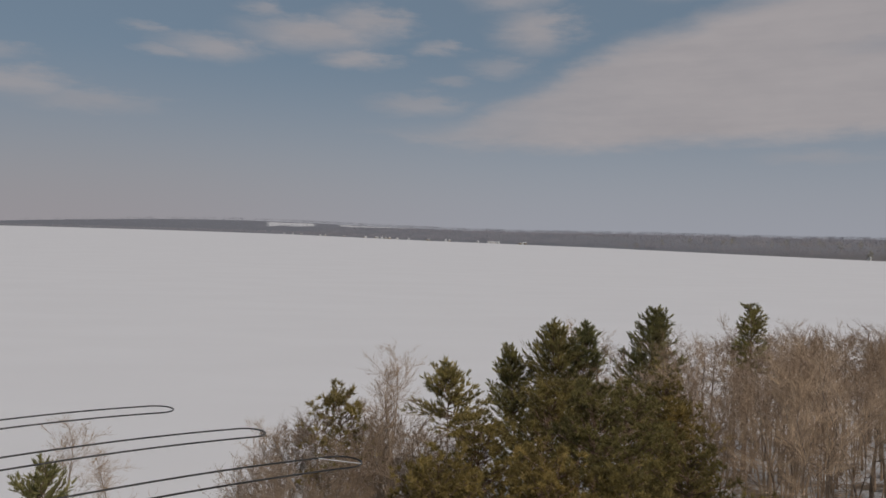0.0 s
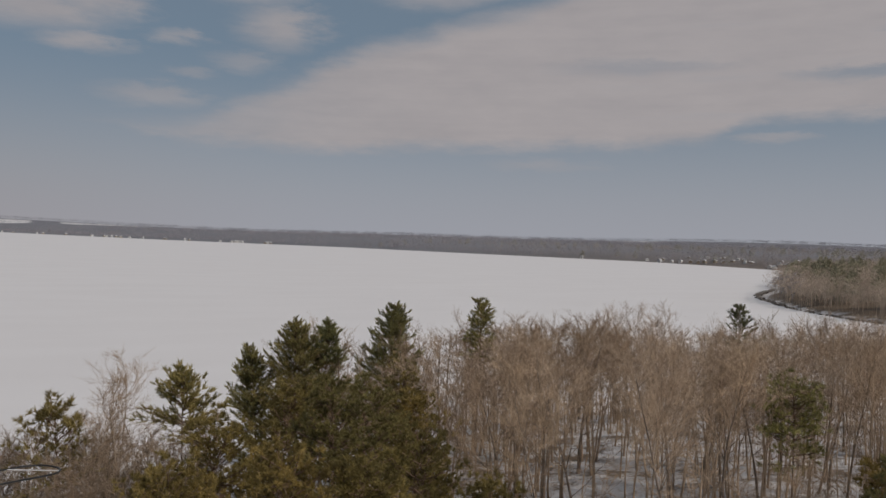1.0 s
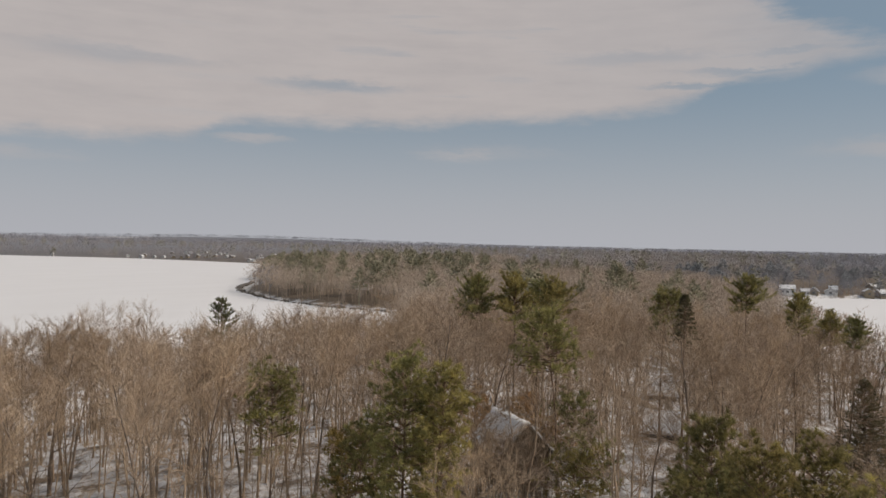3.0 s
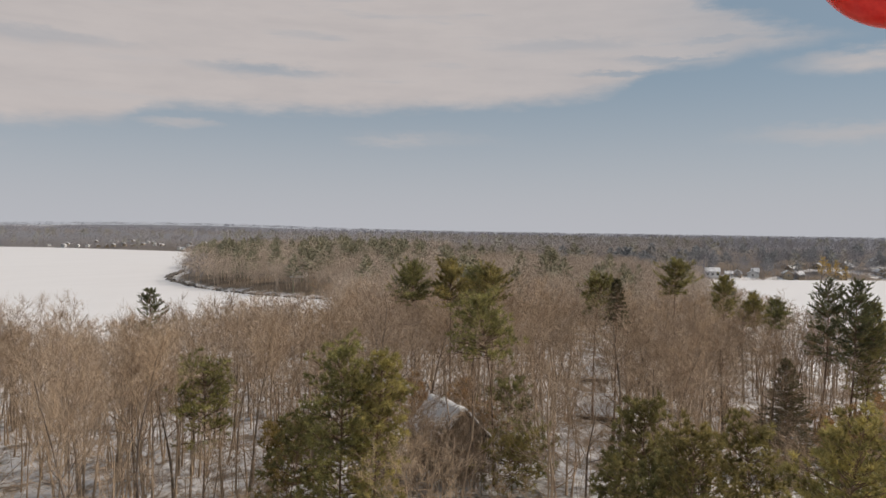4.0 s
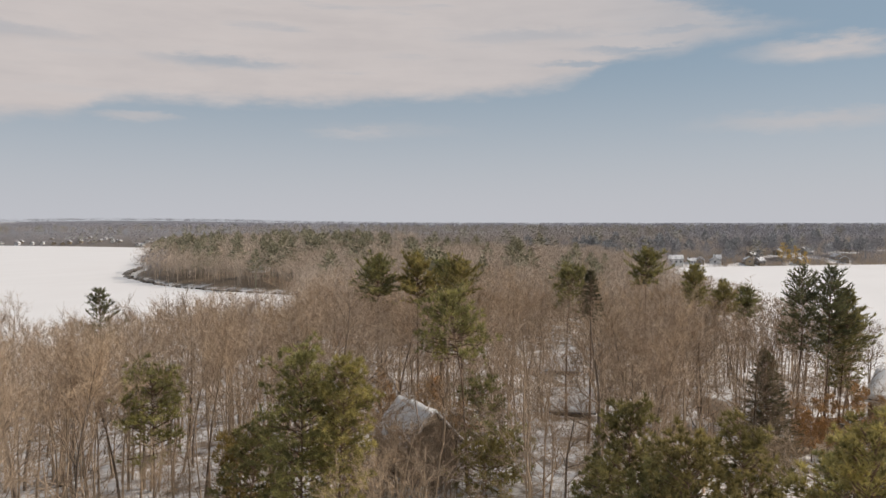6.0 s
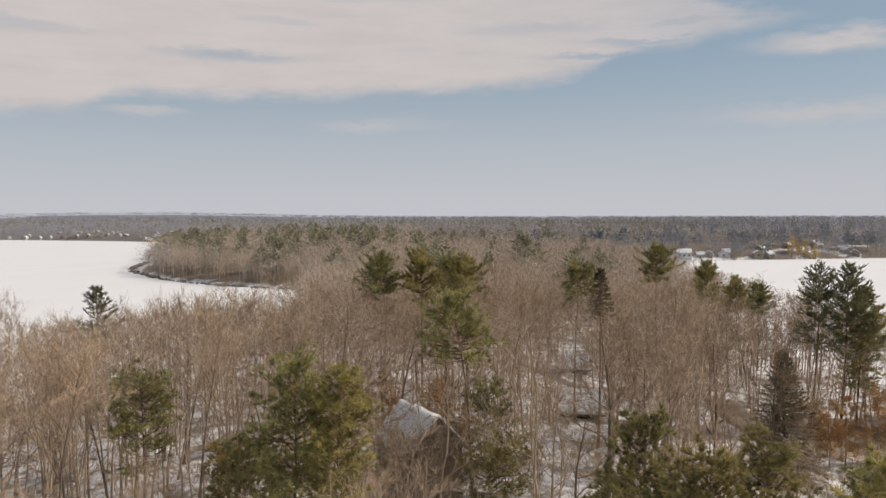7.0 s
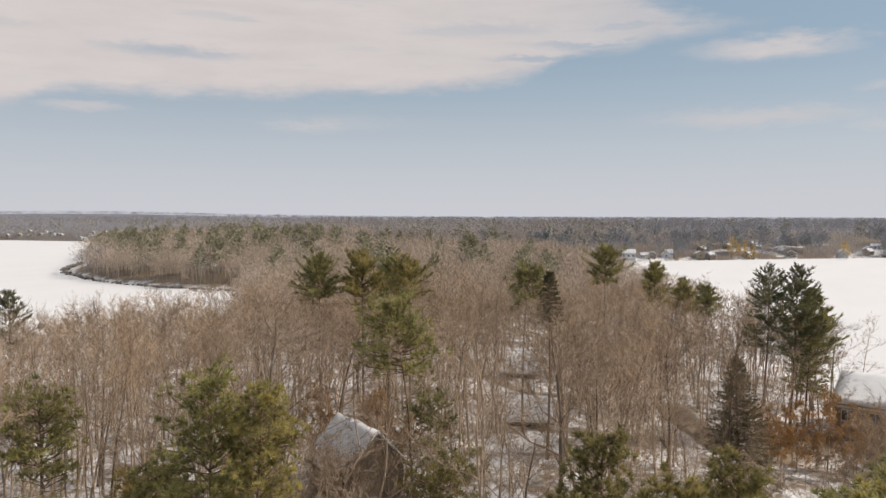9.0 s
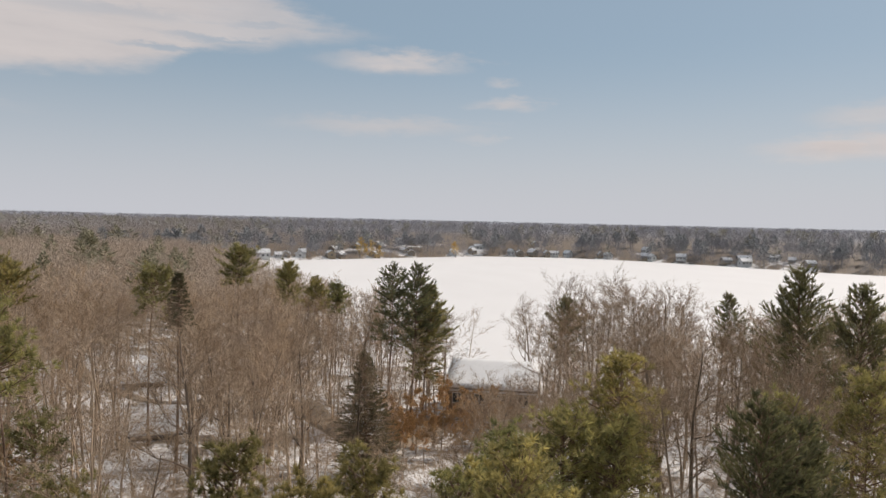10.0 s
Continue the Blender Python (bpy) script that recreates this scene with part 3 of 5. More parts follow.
GX, GY = RR * np.sin(SS), RR * np.cos(SS)
GZ = ground(GX, GY)
nr, ns = RR.shape
i, j = np.meshgrid(np.arange(nr - 1), np.arange(ns), indexing="ij")
i, j = i.ravel(), j.ravel()
jn = (j + 1) % ns
quads = np.stack([i * ns + j, (i + 1) * ns + j, (i + 1) * ns + jn, i * ns + jn], 1)
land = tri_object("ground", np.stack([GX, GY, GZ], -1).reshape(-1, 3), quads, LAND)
tagged(land, "snow-covered woodland ground with brown leaf litter", "ground", kind="structure")
GB, GD = np.degrees(np.arctan2(GX, GY)), np.hypot(GX, GY)
FIELDS = [(-13.5, -9.4, 3500, 4080), (-8.2, -5.0, 3600, 4000), (-5.0, -1.8, 3760, 4000), (31, 35, 3500, 3900), (26, 27.5, 3500, 3800)]  # bearings and distances of open fields


def in_field(b, d):
    return np.logical_or.reduce([(b > b0) & (b < b1) & (d > d0 + 60 * np.sin(b * 3)) & (d < d1) for b0, b1, d0, d1 in FIELDS])


woods_attr = land.data.attributes.new("woods", "FLOAT", "POINT")
woods_attr.data.foreach_set("value", ((0.12 + 0.88 * step(np.hypot(GX, GY), 120, 320)) * np.where(np.hypot(GX, GY) > 640, step(inland(GX, GY), -40, 1), step(inland(GX, GY), 3, 13)) * ~in_field(GB, GD)).astype(np.float32).ravel())
far_attr = land.data.attributes.new("haze_tint", "FLOAT", "POINT")  # haze put into the ground colour: the far forest floor turns blue-grey
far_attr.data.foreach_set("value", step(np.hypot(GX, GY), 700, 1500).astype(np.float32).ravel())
land.data.polygons.foreach_set("use_smooth", np.ones(len(land.data.polygons), bool))

shores = [(LAKE_WEST, "frozen lake under smooth wind-packed white snow"), (LAKE_EAST, "frozen bay under smooth white snow")]
for poly, words in shores:
    flat = [Vector((x, y, 0.0)) for x, y in poly]
    tris = tessellate_polygon([flat])
    V = np.array(flat)
    F = np.array([t if np.cross(V[t[1]] - V[t[0]], V[t[2]] - V[t[0]])[2] > 0 else t[::-1] for t in tris])
    tagged(tri_object("water", V, F, ICE), words, "lake", kind="structure")


def z_at(x, y):
    return float(ground(np.array([x]), np.array([y]))[0])


# ---- houses ----
def gable_roof(bm, x0, x1, y0, y1, z0, z1, thick):
    """Two slopes that meet in a ridge along x, with thickness."""
    ym = (y0 + y1) / 2
    ring = [(y0, z0), (ym, z1), (y1, z0), (y1, z0 + thick), (ym, z1 + thick), (y0, z0 + thick)]
    a = [bm.verts.new((x0, y, z)) for y, z in ring]
    b = [bm.verts.new((x1, y, z)) for y, z in ring]
    for k in range(6):
        bm.faces.new((a[k], a[(k + 1) % 6], b[(k + 1) % 6], b[k]))
    for r in (a, b):
        bm.faces.new((r[0], r[1], r[4], r[5]))
        bm.faces.new((r[1], r[2], r[3], r[4]))
    return bm


def gable_walls(bm, x0, x1, y0, y1, z0, z1, z2):
    """Four walls whose ends rise to the ridge."""
    ym = (y0 + y1) / 2
    ends = []
    for x in (x0, x1):
        ends.append([bm.verts.new((x, y, z)) for y, z in ((y0, z0), (y1, z0), (y1, z1), (ym, z2), (y0, z1))])
    for k in range(5):
        bm.faces.new((ends[0][k], ends[0][(k + 1) % 5], ends[1][(k + 1) % 5], ends[1][k]))
    bm.faces.new(ends[0])
    bm.faces.new(ends[1][::-1])
    return bm


def window(parent, x, y, z, w, h, along="x", out=1):
    """A window set 4 cm proud of the wall, its glass back in the frame. along: the wall's direction."""
    def slab(name, u0, u1, v0, v1, near, deep, mat, owner):
        bm = bmesh.new()
        lo, hi = sorted((near * out, deep * out))
        if along == "x":
            box(bm, x + u0, x + u1, y + lo, y + hi, z + v0, z + v1)
        else:
            box(bm, x + lo, x + hi, y + u0, y + u1, z + v0, z + v1)
        return part(name, bm, mat, owner)

    pane = slab("window", -w / 2, w / 2, -h / 2, h / 2, -0.02, 0.02, GLASS, parent)
    b = 0.09
    for u0, u1, v0, v1 in ((-w / 2 - b, -w / 2, -h / 2, h / 2), (w / 2, w / 2 + b, -h / 2, h / 2), (-w / 2 - b, w / 2 + b, h / 2, h / 2 + b),
                           (-w / 2 - b, w / 2 + b, -h / 2 - b, -h / 2), (-0.03, 0.03, -h / 2, h / 2)):
        slab("window_frame", u0, u1, v0, v1, -0.02, 0.06, TRIM, pane)
    return pane


def cottage(name, x, y, turn, w, d, eave, ridge, wall, label, group="", windows=3, roof=ROOF_SNOW, base=None, detail=True, flue=True):
    """A small gabled house; its ridge runs along its own x."""
    z = (max(z_at(x, y), 1.3) if base is None else base) - 0.15
    h = thing(name, pose(x, y, z, 0, 0, turn), label, "house", group)
    part("wall", gable_walls(bmesh.new(), -w / 2, w / 2, -d / 2, d / 2, -0.6 if base is not None else -3.0, eave, ridge), wall, h)
    slope = (ridge - eave) / (d / 2)
    o = 0.45
    r = part("roof", gable_roof(bmesh.new(), -w / 2 - o, w / 2 + o, -d / 2 - o, d / 2 + o, eave - o * slope + 0.02, ridge + 0.02, 0.14), SHINGLE, h)
    snow = part("roof_snow", gable_roof(bmesh.new(), -w / 2 - o + 0.06, w / 2 + o - 0.06, -d / 2 - o + 0.06, d / 2 + o - 0.06, eave - o * slope + 0.20, ridge + 0.16, 0.24), roof, r)
    if base is not None:  # near enough to show its lumps and soft edges
        bm = bmesh.new()
        bm.from_mesh(snow.data)
        bmesh.ops.subdivide_edges(bm, edges=bm.edges, cuts=7, use_grid_fill=True)
        for v in bm.verts:
            p = v.co + Vector((x, y, 0))
            v.co.z += 0.09 * noise.noise(p * 0.7) + 0.05 * noise.noise(p * 2.3)
            v.co.x += 0.06 * noise.noise(p * 1.3 + Vector((5, 0, 0)))
            v.co.y += 0.06 * noise.noise(p * 1.3 + Vector((0, 5, 0)))
        bm.to_mesh(snow.data)
        bm.free()
        snow.data.polygons.foreach_set("use_smooth", np.ones(len(snow.data.polygons), bool))
    if detail:
        for side in (-1, 1):
            for k in range(windows):
                window(h, -w / 2 + w * (k + 0.5) / windows, side * d / 2, eave * 0.55, min(1.2, w / windows * 0.45), 1.2, "x", side)
            window(h, side * w / 2, 0, eave * 0.55, 1.2, 1.2, "y", side)
        if not flue:
            return h
        bm = bmesh.new()
        box(bm, w * 0.2, w * 0.2 + 0.7, -0.35, 0.35, ridge - 0.8, ridge + 1.0, 0.03)
        part("chimney", bm, ROCK, h)
    return h


# brown log house at the bay: its ridge runs across the view
log_house = cottage("log_house", 110.3, -10.3, 75 + 180, 10.9, 12.2, 3.0, 5.2, LOGS, "brown log house with snow on its low-pitched gable roof", windows=4, base=4.8, flue=False)
for side in (-1, 1):
    bm = bmesh.new()
    box(bm, -5.9, 5.9, side * 6.70 - 0.04, side * 6.70 + 0.04, 2.62, 2.86)
    part("fascia", bm, TRIM, log_house, "pale eaves board")


cottage("steep_roofed_house", 58.1, 31.0, 59, 5.0, 4.6, 2.4, 4.7, DARK_SIDING, "brown house with a steep snow-covered gable roof among trees", windows=2, base=8.7, flue=False)
for x, y in ((87.6, 26.8), (120.0, 37.4)):
    cottage("garage", x, y, 107, 4.2, 3.8, 1.0, 2.7, DARK_SIDING, "small brown garage with deep shaded snow on its roof", "garages in the woods", detail=False)
shed = cottage("garden_shed", 22.4, 81.0, 20, 3.4, 3.0, 2.0, 2.9, TAN_WALL, "small shed with a blue-grey roof among pines", windows=1, roof=BLUE_ROOF, detail=False)
window(shed, 0, -1.5, 1.2, 0.7, 0.7, "x", -1)
cottage("lakeside_house", 300, 246, 20, 9, 7, 3.6, 6.2, WHITE_WALL, "white house half hidden in the point's woods", windows=3)

BANK = []
shore_houses = [
    (463, 76, 30, 10.2, 7.8, 4.8, 7.2, WHITE_WALL), (456, 66, 30, 5.4, 5.5, 2.6, 4.3, WHITE_WALL), (500, 57, 48, 5.4, 5.5, 4.2, 6.6, WHITE_WALL), (521, 34, 50, 6.1, 5.5, 2.4, 4.3, TAN_WALL),
    (537, 12, 50, 9.5, 6.2, 2.4, 4.4, TAN_WALL), (552, -14, 50, 6.8, 6.2, 2.6, 4.6, TAN_WALL), (590, -48, 52, 8.8, 7.0, 2.7, 5.3, WHITE_WALL), (608, -64, 60, 6.1, 6.2, 3.7, 5.9, TAN_WALL),
    (622, -97, 80, 5.4, 5.5, 3.5, 5.8, WHITE_WALL), (650, -120, 90, 8.2, 7.0, 3.5, 6.1, TAN_WALL), (648, -150, 100, 6.8, 6.2, 3.2, 5.6, WHITE_WALL), (640, -176, 110, 5.4, 5.5, 2.7, 4.8, TAN_WALL),
    (595, -228, 130, 8.2, 7.0, 3.2, 5.6, WHITE_WALL), (560, -262, 140, 10.9, 7.8, 3.6, 6.4, TAN_WALL), (520, -290, 140, 7.5, 7.0, 2.9, 5.1, TAN_WALL), (660, -70, 80, 6.8, 6.2, 3.5, 5.8, WHITE_WALL),
    (690, -130, 80, 8.2, 6.2, 3.5, 5.9, TAN_WALL), (620, 8, 50, 7.5, 6.2, 3.5, 5.9, TAN_WALL), (640, -215, 120, 7.5, 6.2, 3.5, 5.9, WHITE_WALL)]
rng = np.random.default_rng(17)
for k in range(26):
    t = k / 25 + rng.normal() * 0.01
    x, y = (480 + 165 * min(1, t * 2), 80 - 210 * t) if t < 0.5 else (645 - 150 * (t - 0.5) * 2, -25 - 270 * (t - 0.5) * 2)
    e = rng.uniform(2.4, 3.8)
    shore_houses.append((x + rng.uniform(4, 70), y + rng.normal() * 6, 60 + 100 * t, rng.uniform(5, 10), rng.uniform(5, 7), e, e + rng.uniform(1.6, 2.4), WHITE_WALL if rng.random() < 0.45 else TAN_WALL))
for x, y, turn, w, d, e, r, mat in shore_houses:
    while inland(np.array([x]), np.array([y]))[0] < 9 + 5 * abs(math.sin(x * 7)):
        x, y = 10 + (x - 10) * 1.006, 4 + (y - 4) * 1.006
    BANK.append((x, y))
    look_of = "white clapboard" if mat is WHITE_WALL else "tan"
    cottage("lakeside_house", x, y, turn + 90 + 40 * math.sin(x * 3), w * 0.88, d * 0.88, e * 0.76, r * 0.82, mat, f"{look_of} lakeside house with a snowy gable roof", "houses across the bay", windows=3)
yard = np.ones(GX.shape)  # snowy yards round the houses
for x, y in BANK:
    yard = np.minimum(yard, step(np.hypot(GX - x * 0.99, GY - y * 0.99), 6, 15))
woods_mask = np.empty(GX.size, np.float32)
land.data.attributes["woods"].data.foreach_get("value", woods_mask)
land.data.attributes["woods"].data.foreach_set("value", (woods_mask * yard.ravel()).astype(np.float32))
rng = np.random.default_rng(5)
for k in range(68):
    t = rng.random()
    if k < 34:
        x, y = 655 + rng.uniform(-8, 60), 720 + t * 240
        x, y = (x, y) if y < 800 else (x - (y - 800) * 0.16, y)
    else:
        t = t ** 0.6
        x, y = 610 - t * 1300 + rng.uniform(0, 30), 935 + t * 1850 + rng.uniform(0, 30)
    while inland(np.array([x]), np.array([y]))[0] < 18:
        x, y = x + 9, y + 7
    white = rng.random() < 0.45
    cottage("lakeside_house", x, y, rng.uniform(20, 70), rng.uniform(3.6, 6.2), rng.uniform(3.6, 5.0), rng.uniform(1.4, 2.0), rng.uniform(2.6, 3.5), WHITE_WALL if white else TAN_WALL,
            ("white" if white else "tan") + " house with a snowy roof on the far shore", "houses on the far shore", detail=False)

# ---- driveway, post, antenna, stand-in globe ----
def strip(name, line, width, mat, label, category, lift=0.06):
    """A road that follows the ground along a line."""
    pts = []
    for (ax, ay), (bx, by) in zip(line, line[1:]):
        k = max(2, int(math.hypot(bx - ax, by - ay) / 1.2))
        pts += [(ax + (bx - ax) * i / k, ay + (by - ay) * i / k) for i in range(k)]
    pts = np.array(pts)
    for _ in range(14):
        pts[1:-1] = (pts[:-2] + pts[1:-1] * 2 + pts[2:]) / 4
    tan = np.gradient(pts, axis=0)
    tan /= np.linalg.norm(tan, axis=1, keepdims=True)
    side = np.stack([-tan[:, 1], tan[:, 0]], 1)
    cols = [pts + side * width * u for u in (-0.52, -0.5, -0.25, 0, 0.25, 0.5, 0.52)]
    lifts = (-0.3, lift, lift + 0.02, lift + 0.03, lift + 0.02, lift, -0.3)
    V = np.concatenate([np.column_stack([c, ground(c[:, 0], c[:, 1]) + l]) for c, l in zip(cols, lifts)])
    m = len(pts)
    F = [(c * m + i, c * m + i + 1, (c + 1) * m + i + 1, (c + 1) * m + i) for c in range(6) for i in range(m - 1)]
    return tagged(tri_object(name, V, F, mat), label, category, kind="structure")


strip("driveway", [(112, 15), (106, 13), (98, 10), (93.5, 7.5), (92.5, 4.8), (95.5, 2), (102, -1.5), (107, -3)], 4.2, ASPHALT, "bare brown gravel driveway curving between snowbanks", "road", 0.12)
strip("road", [(150, 62), (118, 44), (109, 31), (107, 24)], 2.0, ASPHALT, "narrow lane through the snowy woods", "road", 0.12)

post = thing("wooden_post", pose(79, 12.2, z_at(79, 12.2), 0, 0, 0), "slim weathered wooden post standing in the snow", "post")
bm = bmesh.new()
bmesh.ops.create_cone(bm, segments=10, radius1=0.07, radius2=0.055, depth=3.6, cap_ends=True)
bmesh.ops.translate(bm, verts=bm.verts, vec=(0, 0, 1.6))
part("shaft", bm, POST, post)
bm = bmesh.new()
box(bm, -0.11, 0.11, -0.11, 0.11, 3.36, 3.5, 0.02)
part("cap", bm, POST, post)


def wire_path(name, points, radius, mat, parent, label="", cyclic=False):
    """A round tube along points, as a mesh."""
    pts = [Vector(p) for p in points]
    bm = bmesh.new()
    rows = []
    for k, p in enumerate(pts):
        t = (pts[min(k + 1, len(pts) - 1)] - pts[max(k - 1, 0)]).normalized()
        s = t.cross(Vector((0, 0, 1)))
        s = (s if s.length > 0.01 else Vector((1, 0, 0))).normalized()
        u = s.cross(t)
        rows.append([bm.verts.new(p + (s * math.cos(q) + u * math.sin(q)) * radius) for q in [i * math.pi / 4 for i in range(8)]])
    for a, b in zip(rows, rows[1:]):
        for k in range(8):
            bm.faces.new((a[k], a[(k + 1) % 8], b[(k + 1) % 8], b[k]))
    bm.faces.new(rows[0][::-1])
    bm.faces.new(rows[-1])
    return part(name, bm, mat, parent, label)


# a yagi with folded loop elements on a lattice tower; its own x runs along the elements
MAST = Vector((-7.35, 8.75, 24.66))
yagi = thing("yagi_antenna", pose(*MAST, 0, 0, 38.5), "black radio antenna with three long folded loop elements", "antenna")
wire_path("boom", [(0, -2.6, 0), (0, 3.1, 0)], 0.045, STEEL, yagi)
bm = bmesh.new()
box(bm, -0.14, 0.14, -0.14, 0.14, -0.12, 0.12, 0.02)
part("clamp", bm, STEEL, yagi)
for y0, tip in ((-2.05, 6.28), (0.05, 5.78), (2.25, 5.05)):
    for s in (1, -1):
        w, line = 0.30, []
        for k in range(15):
            x = k / 14 * (tip - 0.3)
            line.append((s * x, y0 + w, 0.05 + 0.10 * math.sin(x / tip * 2.2) - 0.0045 * x * x))
        for k in range(1, 12):
            q = math.pi / 2 - k * math.pi / 12
            x = tip - 0.3 + math.cos(q) * 0.3
            line.append((s * x, y0 + w * math.sin(q), 0.05 + 0.10 * math.sin(x / tip * 2.2) - 0.0045 * x * x))
        for k in range(14, -1, -1):
            x = k / 14 * (tip - 0.3)
            line.append((s * x, y0 - w, 0.05 + 0.10 * math.sin(x / tip * 2.2) - 0.0045 * x * x))
        el = wire_path("element", line, 0.0135, BLACK_TUBE, yagi, "black fibreglass loop element")
        zz = 0.05 + 0.10 * math.sin((tip - 0.42) / tip * 2.2) - 0.0045 * (tip - 0.42) ** 2
        if y0 < 0:
            wire_path("spreader", [(s * (tip - 0.5), y0 + w, zz), (s * (tip - 0.12), y0 - w * 0.82, zz)], 0.0075, WHITE_TUBE, el, "white spreader rod")
zg = z_at(MAST.x, MAST.y)
tower = thing("lattice_tower", pose(MAST.x, MAST.y, zg, 0, 0, 10), "galvanised three-legged lattice radio tower", "tower")
top_z = MAST.z - zg - 0.1
legs = [(0.22 * math.cos(q), 0.22 * math.sin(q)) for q in (0, 2.094, 4.189)]
for lx, ly in legs:
    wire_path("leg", [(lx, ly, -0.3), (lx, ly, top_z - 1.2)], 0.025, STEEL, tower)
for k in range(int(top_z - 1.3)):
    for q in range(3):
        (ax, ay), (bx, by) = legs[q], legs[(q + 1) % 3]
        wire_path("brace", [(ax, ay, k + 0.2), (bx, by, k + 1.1)], 0.010, STEEL, tower)
wire_path("mast_tube", [(0, 0, top_z - 2.2), (0, 0, top_z + 0.05)], 0.032, STEEL, tower)

# red globe on a made-up pole, standing in for the drone's own part
GLOBE = Vector((13.78, -0.08, 32.33))
pole = thing("marker_pole", pose(GLOBE.x, GLOBE.y, z_at(GLOBE.x, GLOBE.y), 0, 0, 0), "made-up steel pole carrying a red stand-in for a drone part", "pole")
ph = GLOBE.z - z_at(GLOBE.x, GLOBE.y)
wire_path("shaft", [(0, 0, -0.4), (0, 0, ph * 0.5), (0, 0, ph)], 0.05, STEEL, pole)
bm = bmesh.new()
bmesh.ops.create_uvsphere(bm, u_segments=48, v_segments=24, radius=1.36)
bmesh.ops.translate(bm, verts=bm.verts, vec=(0, 0, ph))
for v in bm.verts:
    if abs(v.co.z - ph) < 0.04:
        v.co.x *= 1.012
        v.co.y *= 1.012
globe = part("marker_globe", bm, RED, pole, "glossy red globe standing in for a part of the drone")
for f in globe.data.polygons:
    f.use_smooth = True


# ---- near trees ----
def tree_thing(name, wood, mats, label, category, m, sides=5, crown_from="twigs"):
    t = thing(name, m, label, category)
    V, F = wood.limb_mesh(sides)
    tri_object("trunk", V, F, mats[0], t)
    V, F = wood.twig_mesh() if crown_from == "twigs" else wood.blade_mesh()
    tri_object("crown", V, F, mats[1], t)
    return t


